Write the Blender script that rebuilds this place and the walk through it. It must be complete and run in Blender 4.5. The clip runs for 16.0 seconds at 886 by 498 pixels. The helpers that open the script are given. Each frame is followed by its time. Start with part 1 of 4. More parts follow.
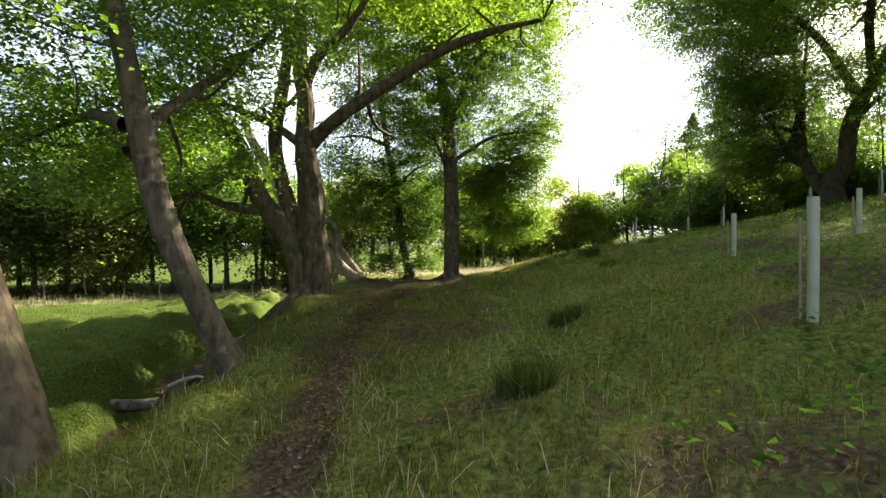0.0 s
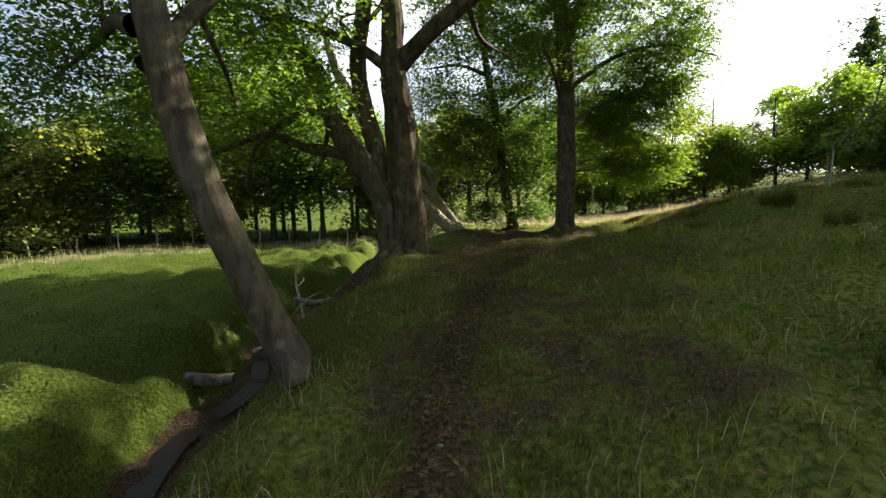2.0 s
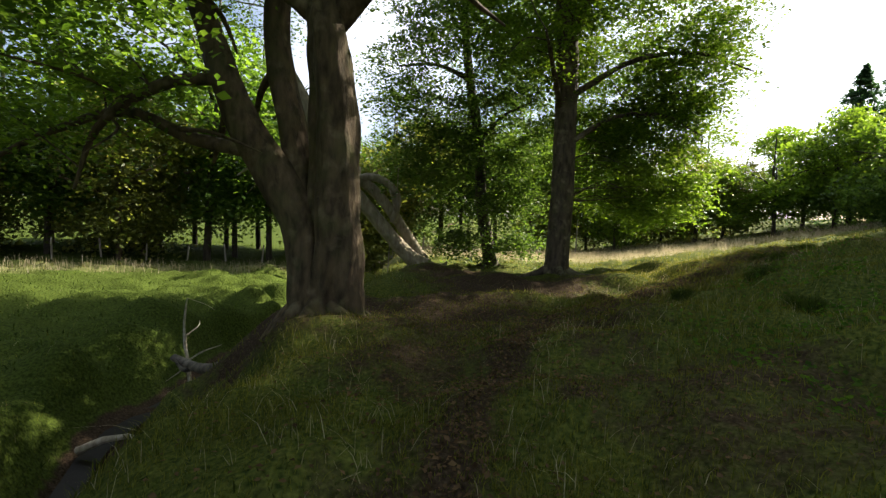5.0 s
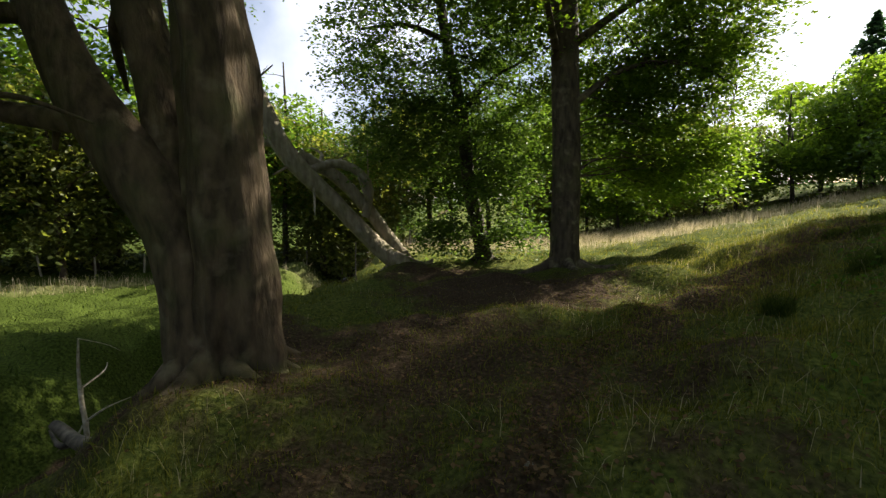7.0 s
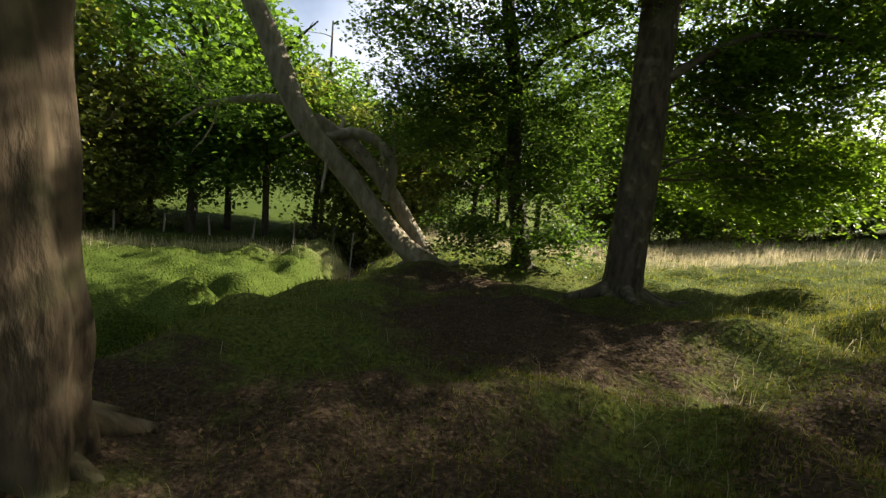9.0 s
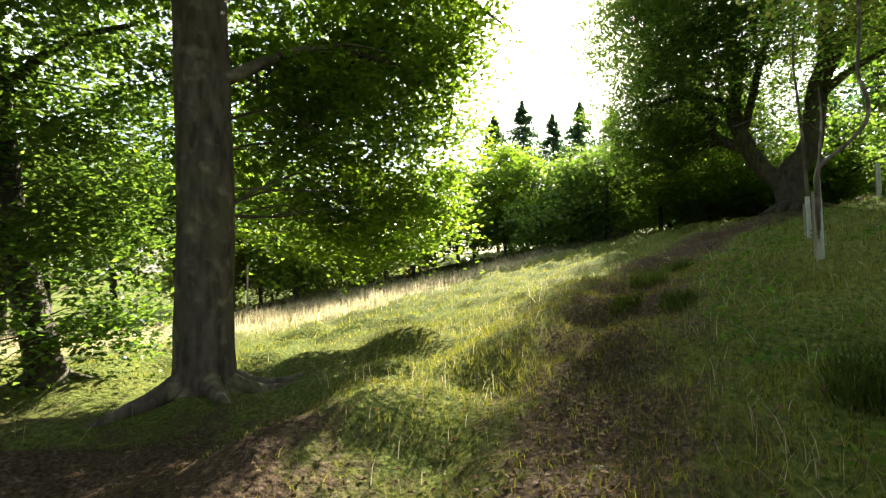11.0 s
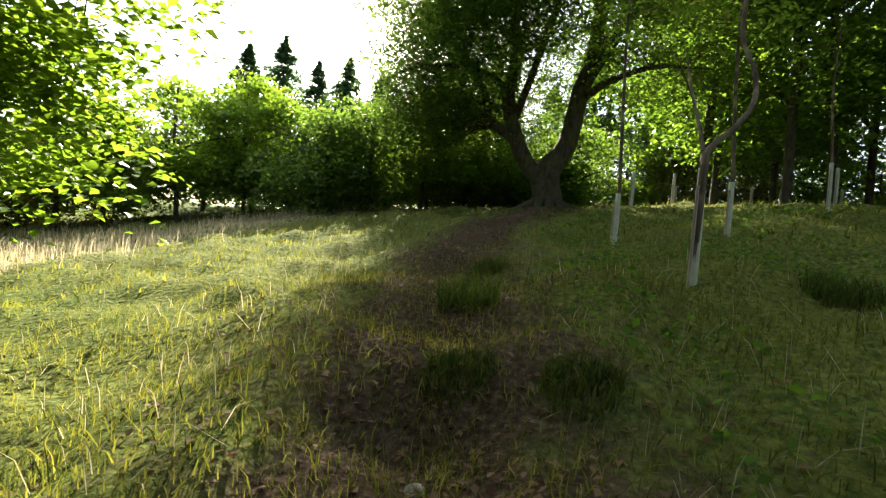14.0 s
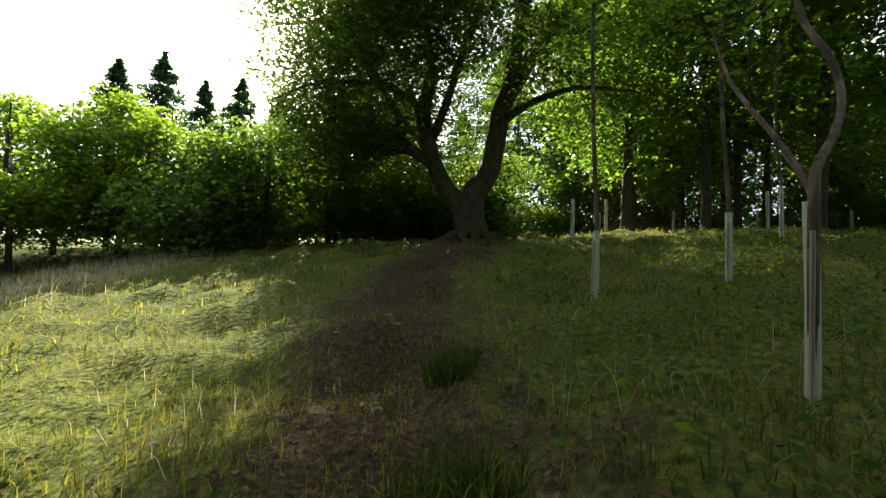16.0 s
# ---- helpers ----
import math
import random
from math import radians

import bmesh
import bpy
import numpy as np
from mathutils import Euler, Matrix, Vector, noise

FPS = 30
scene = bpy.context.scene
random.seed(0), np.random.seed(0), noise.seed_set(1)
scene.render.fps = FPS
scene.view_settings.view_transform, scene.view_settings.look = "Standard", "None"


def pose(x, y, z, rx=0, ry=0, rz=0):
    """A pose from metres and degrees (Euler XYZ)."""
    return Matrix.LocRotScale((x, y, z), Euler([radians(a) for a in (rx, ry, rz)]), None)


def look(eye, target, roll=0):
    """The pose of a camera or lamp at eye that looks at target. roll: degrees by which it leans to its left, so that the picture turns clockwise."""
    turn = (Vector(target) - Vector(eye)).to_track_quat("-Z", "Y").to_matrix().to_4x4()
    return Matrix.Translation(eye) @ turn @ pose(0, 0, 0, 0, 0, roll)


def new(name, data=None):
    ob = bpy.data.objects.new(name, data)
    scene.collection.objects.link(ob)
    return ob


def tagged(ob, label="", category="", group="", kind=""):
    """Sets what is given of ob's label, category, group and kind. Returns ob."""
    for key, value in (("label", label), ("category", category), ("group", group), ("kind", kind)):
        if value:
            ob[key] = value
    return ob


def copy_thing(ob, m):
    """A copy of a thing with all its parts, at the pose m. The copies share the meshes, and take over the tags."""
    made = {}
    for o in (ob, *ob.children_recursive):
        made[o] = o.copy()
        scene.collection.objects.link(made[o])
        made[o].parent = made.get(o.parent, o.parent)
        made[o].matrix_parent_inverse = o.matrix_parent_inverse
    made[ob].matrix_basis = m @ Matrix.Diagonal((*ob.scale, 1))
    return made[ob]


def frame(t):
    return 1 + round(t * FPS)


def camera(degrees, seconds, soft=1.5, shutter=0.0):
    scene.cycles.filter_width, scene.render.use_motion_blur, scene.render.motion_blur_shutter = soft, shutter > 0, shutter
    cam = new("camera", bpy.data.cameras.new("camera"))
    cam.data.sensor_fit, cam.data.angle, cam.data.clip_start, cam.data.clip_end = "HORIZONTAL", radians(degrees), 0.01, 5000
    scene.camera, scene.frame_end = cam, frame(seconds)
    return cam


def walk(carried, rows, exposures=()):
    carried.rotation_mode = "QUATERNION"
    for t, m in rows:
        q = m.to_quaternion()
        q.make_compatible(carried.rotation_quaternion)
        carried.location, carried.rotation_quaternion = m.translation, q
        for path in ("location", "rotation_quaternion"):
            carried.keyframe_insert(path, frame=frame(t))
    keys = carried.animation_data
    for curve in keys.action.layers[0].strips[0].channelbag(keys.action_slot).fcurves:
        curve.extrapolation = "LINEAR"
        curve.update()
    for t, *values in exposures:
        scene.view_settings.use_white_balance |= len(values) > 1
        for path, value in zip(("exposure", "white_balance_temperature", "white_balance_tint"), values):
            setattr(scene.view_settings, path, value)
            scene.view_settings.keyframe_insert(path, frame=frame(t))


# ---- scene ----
# ---------------------------------------------------------------- camera
cam = camera(86.1, 16.0, soft=1.4)
# seconds; place in metres; turn in degrees
ROWS = [
    (0.0, 0.286, -0.559, 1.612, 89.75, 0.52, -0.54),
    (0.5, 0.080, 0.169, 1.610, 88.46, -0.18, 1.48),
    (1.0, -0.091, 0.867, 1.600, 88.36, 2.54, 2.17),
    (1.5, -0.159, 1.484, 1.654, 85.62, 2.13, 7.10),
    (2.0, -0.328, 2.153, 1.688, 83.31, 1.07, 10.67),
    (2.5, -0.334, 2.740, 1.694, 86.71, -0.70, 16.06),
    (3.0, -0.545, 3.434, 1.709, 84.31, -2.55, 9.87),
    (3.5, -0.589, 4.069, 1.681, 87.11, 1.28, 4.30),
    (4.0, -0.751, 4.801, 1.726, 85.70, -1.21, 5.43),
    (6.5, -0.650, 8.142, 1.773, 87.01, -2.59, 8.61),
    (7.0, -0.709, 8.837, 1.795, 84.60, 1.02, 6.75),
    (7.5, -0.714, 9.389, 1.883, 81.55, 1.03, 19.17),
    (8.0, -0.759, 10.033, 1.909, 82.08, -1.31, 18.64),
    (10.5, 0.182, 13.310, 1.789, 85.08, -3.32, -14.12),
    (11.0, 0.389, 13.961, 1.677, 92.04, 1.63, -30.77),
    (11.5, 0.588, 14.502, 1.616, 92.93, -2.86, -39.86),
    (12.0, 0.817, 15.071, 1.561, 90.60, -5.19, -50.12),
    (12.5, 1.258, 15.513, 1.573, 89.63, -0.96, -50.42),
    (13.0, 1.709, 15.924, 1.685, 87.29, -4.53, -53.99),
    (13.5, 2.333, 16.201, 1.756, 91.05, -2.11, -60.22),
    (14.0, 2.843, 16.505, 1.835, 88.69, -5.07, -60.50),
    (14.5, 3.285, 16.790, 1.964, 89.76, -6.22, -67.02),
    (15.0, 3.713, 17.081, 2.040, 90.22, -3.11, -65.41),
    (15.5, 4.042, 17.388, 2.097, 88.93, -6.64, -67.48),
    (16.0, 4.527, 17.647, 2.194, 92.53, -2.38, -71.39),
]
walk(cam, [(row[0], pose(*row[1:])) for row in ROWS], [(0, 2.65), (1.0, 2.2), (2.0, 2.05), (3.5, 2.05), (6.5, 1.7), (8.0, 1.5), (10.5, 2.5), (11.5, 3.0), (13.0, 2.8), (14.5, 2.5), (16.0, 2.2)])

# ---------------------------------------------------------------- world, sun
SUN_AZ, SUN_EL = 50.0, 33.0  # degrees east of +y, above the horizon
world = bpy.data.worlds.new("sky")
scene.world = world
world.use_nodes = True
wn, wl = world.node_tree.nodes, world.node_tree.links
sky = wn.new("ShaderNodeTexSky")
sky.sky_type, sky.sun_disc = "NISHITA", False
sky.sun_elevation, sky.sun_rotation = radians(SUN_EL), radians(SUN_AZ)
sky.air_density, sky.dust_density, sky.ozone_density = 1.0, 2.5, 1.0
wn["Background"].inputs["Strength"].default_value = 0.055
cloud = wn.new("ShaderNodeTexNoise")
cloud.inputs["Scale"].default_value, cloud.inputs["Detail"].default_value = 2.2, 8.0
wl.new(wn.new("ShaderNodeTexCoord").outputs["Generated"], cloud.inputs["Vector"])
cover = wn.new("ShaderNodeValToRGB")
cover.color_ramp.elements[0].position, cover.color_ramp.elements[1].position = 0.40, 0.60
wl.new(cloud.outputs["Fac"], cover.inputs["Fac"])
clouds = wn.new("ShaderNodeMix")
clouds.data_type = "RGBA"
aim = wn.new("ShaderNodeVectorMath")
aim.operation = "DOT_PRODUCT"
aim.inputs[1].default_value = (math.sin(radians(SUN_AZ)) * math.cos(radians(SUN_EL)), math.cos(radians(SUN_AZ)) * math.cos(radians(SUN_EL)), math.sin(radians(SUN_EL)))
wl.new(wn.new("ShaderNodeTexCoord").outputs["Generated"], aim.inputs[0])
glow = wn.new("ShaderNodeMapRange")
glow.interpolation_type = "SMOOTHSTEP"
glow.inputs[1].default_value, glow.inputs[2].default_value, glow.inputs[3].default_value, glow.inputs[4].default_value = -0.5, 1.0, 1.5, 11.0
wl.new(aim.outputs["Value"], glow.inputs[0])
silver = wn.new("ShaderNodeCombineColor")
for i, part_of in enumerate((0.93, 0.97, 1.12)):
    lit = wn.new("ShaderNodeMath")
    lit.operation = "MULTIPLY"
    lit.inputs[1].default_value = part_of
    wl.new(glow.outputs[0], lit.inputs[0])
    wl.new(lit.outputs[0], silver.inputs[i])
wl.new(silver.outputs[0], clouds.inputs[7])
wl.new(cover.outputs["Color"], clouds.inputs[0])
wl.new(sky.outputs[0], clouds.inputs[6])
wl.new(clouds.outputs[2], wn["Background"].inputs["Color"])
sun = new("sun", bpy.data.lights.new("sun", "SUN"))
sun.data.energy, sun.data.angle, sun.data.color = 5.0, radians(0.6), (1.0, 0.91, 0.74)
to_sun = Vector((math.sin(radians(SUN_AZ)) * math.cos(radians(SUN_EL)), math.cos(radians(SUN_AZ)) * math.cos(radians(SUN_EL)), math.sin(radians(SUN_EL))))
sun.matrix_world = look(to_sun * 60, (0, 0, 0))
scene.view_settings.exposure = 0.0

# ---------------------------------------------------------------- materials


def material(name, rough=0.8):
    m = bpy.data.materials.new(name)
    m.use_nodes = True
    n, l = m.node_tree.nodes, m.node_tree.links
    b = n["Principled BSDF"]
    b.inputs["Roughness"].default_value = rough
    b.inputs["Specular IOR Level"].default_value = 0.25
    return m, n, l, b


def noise_tex(n, l, scale, detail=5.0, vector=None, stretch=None, kind="Object"):
    tc = n.new("ShaderNodeTexCoord")
    out = tc.outputs[kind]
    if stretch:
        mp = n.new("ShaderNodeMapping")
        mp.inputs["Scale"].default_value = stretch
        l.new(out, mp.inputs["Vector"])
        out = mp.outputs[0]
    t = n.new("ShaderNodeTexNoise")
    t.inputs["Scale"].default_value, t.inputs["Detail"].default_value = scale, detail
    l.new(out, t.inputs["Vector"])
    return t.outputs["Fac"]


def ramp(n, l, fac, stops):
    r = n.new("ShaderNodeValToRGB")
    e = r.color_ramp.elements
    e[0].position, e[0].color = stops[0][0], (*stops[0][1], 1)
    e[1].position, e[1].color = stops[-1][0], (*stops[-1][1], 1)
    for p, c in stops[1:-1]:
        x = e.new(p)
        x.color = (*c, 1)
    l.new(fac, r.inputs["Fac"])
    return r.outputs["Color"]


def mix(n, l, fac, a, b, mode="MIX"):
    m = n.new("ShaderNodeMix")
    m.data_type, m.blend_type = "RGBA", mode
    for key, v in ((0, fac), (6, a), (7, b)):
        if isinstance(v, (int, float)):
            m.inputs[key].default_value = v
        elif isinstance(v, tuple):
            m.inputs[key].default_value = (*v, 1)
        else:
            l.new(v, m.inputs[key])
    return m.outputs[2]


def bump(n, l, b, height, strength, distance):
    u = n.new("ShaderNodeBump")
    u.inputs["Strength"].default_value, u.inputs["Distance"].default_value = strength, distance
    l.new(height, u.inputs["Height"])
    l.new(u.outputs[0], b.inputs["Normal"])


def bark(name, dark, pale, lichen, amount=0.55):
    m, n, l, b = material(name, 0.85)
    grain = noise_tex(n, l, 9.0, 8.0, stretch=(1, 1, 0.35))
    blot = noise_tex(n, l, 4.5, 8.0)
    col = ramp(n, l, grain, [(0.3, dark), (0.7, pale)])
    spots = ramp(n, l, blot, [(amount, (0, 0, 0)), (amount + 0.2, (0.75, 0.75, 0.75))])
    col = mix(n, l, spots, col, lichen)
    moss = ramp(n, l, noise_tex(n, l, 2.4, 8.0), [(0.5, (0, 0, 0)), (0.75, (0.5, 0.5, 0.5))])
    col = mix(n, l, moss, col, (0.10, 0.11, 0.04))
    l.new(col, b.inputs["Base Color"])
    bump(n, l, b, noise_tex(n, l, 11.0, 10.0, stretch=(1, 1, 0.3)), 1.0, 0.05)
    return m


def leafy(name, a, c, shine, rough=0.45, gloss=0.2):
    """Leaves: a thin sheet that lets light through."""
    m, n, l, b = material(name, rough)
    b.inputs["Specular IOR Level"].default_value = gloss
    geo = n.new("ShaderNodeNewGeometry")
    col = ramp(n, l, geo.outputs["Random Per Island"], [(0.0, a), (1.0, c)])
    l.new(col, b.inputs["Base Color"])
    tr = n.new("ShaderNodeBsdfTranslucent")
    l.new(mix(n, l, 1.0, col, shine, "MULTIPLY"), tr.inputs["Color"])
    ms = n.new("ShaderNodeMixShader")
    ms.inputs[0].default_value = 0.58
    l.new(b.outputs[0], ms.inputs[1])
    l.new(tr.outputs[0], ms.inputs[2])
    l.new(ms.outputs[0], n["Material Output"].inputs["Surface"])
    return m


BARK_GREY = bark("bark_grey", (0.035, 0.025, 0.015), (0.15, 0.108, 0.066), (0.22, 0.175, 0.115))
BARK_BROWN = bark("bark_brown", (0.035, 0.026, 0.018), (0.13, 0.10, 0.07), (0.27, 0.23, 0.15), 0.55)
BARK_PALE = bark("bark_pale", (0.16, 0.13, 0.09), (0.34, 0.29, 0.21), (0.36, 0.33, 0.26))
BARK_DARK = bark("bark_dark", (0.025, 0.02, 0.015), (0.08, 0.065, 0.05), (0.10, 0.09, 0.07), 0.65)
LEAF = leafy("leaf_green", (0.045, 0.095, 0.015), (0.115, 0.195, 0.034), (1.95, 1.85, 0.85))
WEED = leafy("weed_leaf", (0.03, 0.07, 0.013), (0.09, 0.15, 0.03), (1.5, 1.6, 0.6), 0.85, 0.05)
LEAF_BRIGHT = leafy("leaf_bright", (0.06, 0.12, 0.016), (0.14, 0.23, 0.034), (2.05, 1.85, 0.75))
LEAF_DARK = leafy("leaf_dark", (0.035, 0.075, 0.016), (0.10, 0.165, 0.035), (1.85, 1.75, 0.85))
LEAF_OLIVE = leafy("leaf_olive", (0.085, 0.11, 0.03), (0.19, 0.21, 0.065), (1.7, 1.6, 0.7))
NEEDLE = leafy("fir_needles", (0.022, 0.05, 0.024), (0.065, 0.11, 0.05), (1.2, 1.4, 0.9), 0.6)
# wide tone range also stands in for shaded hollows and lit tips
BLADE = leafy("grass_blade", (0.026, 0.045, 0.012), (0.16, 0.168, 0.045), (1.6, 1.45, 0.65), 0.8, 0.06)
BLADE_DARK = leafy("rush_blade", (0.018, 0.035, 0.010), (0.075, 0.095, 0.028), (1.3, 1.4, 0.6), 0.8, 0.08)
STRAW = leafy("dry_grass", (0.28, 0.25, 0.17), (0.48, 0.43, 0.33), (1.0, 0.95, 0.8), 0.9, 0.05)
LITTER = leafy("dead_leaf", (0.06, 0.035, 0.018), (0.24, 0.16, 0.09), (0.6, 0.5, 0.4), 0.7)


def ground_material():
    m, n, l, b = material("grassland", 0.95)
    b.inputs["Specular IOR Level"].default_value = 0.03
    at = n.new("ShaderNodeAttribute")
    at.attribute_name = "soil"
    at2 = n.new("ShaderNodeAttribute")
    at2.attribute_name = "straw_sunlit"
    fine = noise_tex(n, l, 22.0, 8.0)
    broad = noise_tex(n, l, 0.7, 5.0)
    grass = mix(n, l, broad, ramp(n, l, fine, [(0.3, (0.016, 0.032, 0.007)), (0.75, (0.095, 0.13, 0.032))]), ramp(n, l, fine, [(0.3, (0.03, 0.045, 0.010)), (0.75, (0.185, 0.18, 0.042))]))
    grass = mix(n, l, at2.outputs["Fac"], grass, ramp(n, l, fine, [(0.3, (0.16, 0.15, 0.07)), (0.75, (0.38, 0.34, 0.20))]))
    # mossy green, kept dark to paint the meadow's shade into the turf
    at3 = n.new("ShaderNodeAttribute")
    at3.attribute_name = "moss"
    grass = mix(n, l, at3.outputs["Fac"], grass, ramp(n, l, fine, [(0.3, (0.018, 0.030, 0.006)), (0.75, (0.082, 0.112, 0.020))]))
    soil = ramp(n, l, noise_tex(n, l, 30.0, 9.0), [(0.3, (0.022, 0.015, 0.010)), (0.55, (0.06, 0.042, 0.028)), (0.8, (0.14, 0.10, 0.065))])
    add = n.new("ShaderNodeMath")
    add.operation = "MULTIPLY_ADD"
    add.inputs[1].default_value, add.inputs[2].default_value = 0.9, -0.45
    l.new(noise_tex(n, l, 3.5, 7.0), add.inputs[0])
    tot = n.new("ShaderNodeMath")
    tot.operation, tot.use_clamp = "ADD", True
    l.new(add.outputs[0], tot.inputs[0])
    l.new(at.outputs["Fac"], tot.inputs[1])
    sharp = ramp(n, l, tot.outputs[0], [(0.3, (0, 0, 0)), (0.6, (1, 1, 1))])
    l.new(mix(n, l, sharp, grass, soil), b.inputs["Base Color"])
    bump(n, l, b, noise_tex(n, l, 14.0, 10.0), 1.0, 0.06)
    return m


GROUND = ground_material()


def plain(name, a, c, rough, scale=12.0, height=0.2, stretch=None):
    m, n, l, b = material(name, rough)
    l.new(ramp(n, l, noise_tex(n, l, scale, 7.0, stretch=stretch), [(0.3, a), (0.7, c)]), b.inputs["Base Color"])
    bump(n, l, b, noise_tex(n, l, scale * 3, 6.0, stretch=stretch), height, 0.01)
    return m


TUBE = plain("tube_plastic", (0.27, 0.29, 0.22), (0.40, 0.41, 0.32), 0.5, 5.0, 0.05)
POST = plain("weathered_post", (0.16, 0.13, 0.10), (0.36, 0.32, 0.26), 0.85, 14.0, 0.5, (1, 1, 0.15))
DEAD = plain("dead_wood", (0.20, 0.16, 0.11), (0.52, 0.46, 0.37), 0.85, 11.0, 0.6)
WET = plain("wet_log", (0.02, 0.015, 0.01), (0.20, 0.17, 0.13), 0.6, 6.0, 0.6)
STONE = plain("stone", (0.12, 0.11, 0.09), (0.27, 0.25, 0.22), 0.8, 18.0, 0.5)
WIRE = plain("rusty_wire", (0.05, 0.04, 0.035), (0.12, 0.10, 0.08), 0.6, 30.0, 0.1)
# near-black and barely reflecting, so the ribbon passes for the gully's dark gap
WATER, _n, _l, _b = material("stream_water", 0.45)
_b.inputs["Base Color"].default_value = (0.010, 0.008, 0.005, 1)
_b.inputs["Specular IOR Level"].default_value = 0.12
bump(_n, _l, _b, noise_tex(_n, _l, 6.0, 3.0), 0.25, 0.02)

# ---------------------------------------------------------------- ground
R = np.random.RandomState(7)
WAVES = [(2 * math.pi / w * math.cos(a), 2 * math.pi / w * math.sin(a), p, w) for w, a, p in zip(np.geomspace(0.5, 9.0, 26), R.uniform(0, 6.28, 26), R.uniform(0, 6.28, 26))]


def rough_field(x, y, lo, hi):
    out = 0 * x
    for kx, ky, p, w in WAVES:
        if lo <= w <= hi:
            out = out + w**0.6 * np.sin(kx * x + ky * y + p + 0.7 * np.sin(ky * x * 0.7 - kx * y * 0.6))
    return out


def soft(v, k=1.0):
    return np.logaddexp(0, v / k) * k


def step(a, b, v):
    s = np.clip((v - a) / (b - a), 0, 1)
    return s * s * (3 - 2 * s)


def stream_x(y):
    return np.interp(y, [-30, 4, 8, 10, 13.7, 16, 18.5, 20.5, 22.5, 26, 40, 60], [-6.5, -5.1, -5.7, -6.2, -7.2, -7.8, -7.6, -7.2, -7.2, -8.0, -10.5, -15]) + 0.25 * np.sin(y * 1.3)


MEADOW, BED = -1.25, -2.35


def path_x(y):
    """The middle of the trodden path, for the stretch along the stream."""
    return np.interp(y, [-10, 0, 2.5, 5, 7.5, 9.5, 12, 14], [0.3, -0.4, -0.75, -1.0, -1.2, -1.0, -0.5, 0.3])


def ground(x, y):
    x, y = np.asarray(x, float), np.asarray(y, float)
    toe = -1.0 + 0.28 * (soft(y - 13) - soft(y - 34))
    h = 0.19 * soft(x - toe)
    h = 3.3 - soft(3.3 - h, 0.25)
    base = 0.2 - 0.03 * (soft(y - 16) - soft(y - 48))
    top = base + h
    v = x - stream_x(y)
    near = BED + (top - BED) * step(0.3, 3.5, v) ** 1.15
    far = BED + (MEADOW + 0.35 * step(-5, -14, v) - BED) * step(-0.2, -1.25, v)
    z = np.where(v > 0, near, far)
    bank = step(4.0, 1.5, np.abs(v))
    z = z + 0.012 * rough_field(x, y, 0.5, 2.0) + (0.03 + 0.085 * bank * step(0.5, 1.4, np.abs(v))) * rough_field(x, y, 1.2, 3.5) * 0.5
    z = z - 0.22 * np.exp(-((x - 1.6) ** 2 + (y - 15.6) ** 2) / 3.2)
    z = z + 0.26 * np.exp(-((x - 5.7) ** 2 + (y - 18.3) ** 2) / 2.6)
    z = z + 0.026 * step(-0.6, -1.6, v) * step(-9, -4, v) * rough_field(x + 3, y - 8, 1.2, 4.5)
    out = np.hypot(x - 3, y - 14)
    return z + step(60, 160, out) * 3.0


def gz(x, y):
    return float(ground(x, y))


def soil_at(x, y):
    p = np.exp(-(((x - path_x(y) - 0.12) / 0.27) ** 2)) * step(15.0, 13.0, y) * 0.85
    # the path over the brow, through the last stretch
    d = (y - np.interp(x, [-1, 0.3, 1.5, 3.9, 7, 10.7, 19], [11, 13, 15.1, 17.1, 18.8, 20.4, 21.5])) * 0.82
    p = np.maximum(p, (0.36 * np.exp(-((d / 0.6) ** 2)) + 0.40 * np.exp(-((d / 1.8) ** 2))) * step(-0.5, 1.0, x) * step(21, 19, x))
    for cx, cy, r, a in ((-0.6, 17.6, 2.5, 0.95), (-1.5, 13.6, 2.4, 0.8), (-3.8, 13.4, 1.8, 0.95), (-1.6, 11.2, 1.5, 0.6), (0.4, 11.0, 0.9, 0.5), (-1.1, 8.0, 1.1, 0.5), (1.6, 1.4, 1.3, 0.5), (19.6, 21.2, 2.6, 0.75), (0.6, 12.6, 1.0, 0.6), (-2.4, 20.6, 2.2, 0.7), (-0.6, 10.2, 0.8, 0.55)):
        p = np.maximum(p, a * np.exp(-(((x - cx) ** 2 + (y - cy) ** 2) / r**2)))
    v = x - stream_x(y)
    p = np.maximum(p, 0.5 * np.clip(0.3 * rough_field(x * 0.7 + 20, y * 0.7, 0.9, 5.0) - 0.15, 0, 1) * step(-3.4, -2, x) * step(13.5, 10.5, y))
    p = np.maximum(p, step(0.55, 0.3, np.abs(v - 0.05)))
    return np.clip(p, 0, 1)


def straw_sunlit_at(x, y):
    """Pale seeded grass on the sunny rise beyond the path and the far meadow, plus a band painted pale as sunlight.
    """
    a = np.exp(-(((y - (30.0 + 0.2 * (x - 8))) / 2.0) ** 2)) * step(0.5, 6, x) * step(30, 20, x)
    b = step(26, 31, y) * step(46, 36, y) * step(-14, -4, x) * step(16, 6, x) * 0.8
    # sunlit strip at the left meadow's far edge, put into the colour
    c = 0.6 * np.exp(-(((np.hypot(x + 1, y - 9) - 22.5) / 1.2) ** 2)) * step(-4, -10, x)
    return np.clip(np.maximum(np.maximum(a, b), c), 0, 1)


def moss_shade_at(x, y):
    """Lush mossy turf on the meadow across the stream and its banks, darkened in colour for missing tree shade."""
    return step(0.9, -0.9, x - stream_x(y)) * (1 - straw_sunlit_at(x, y))


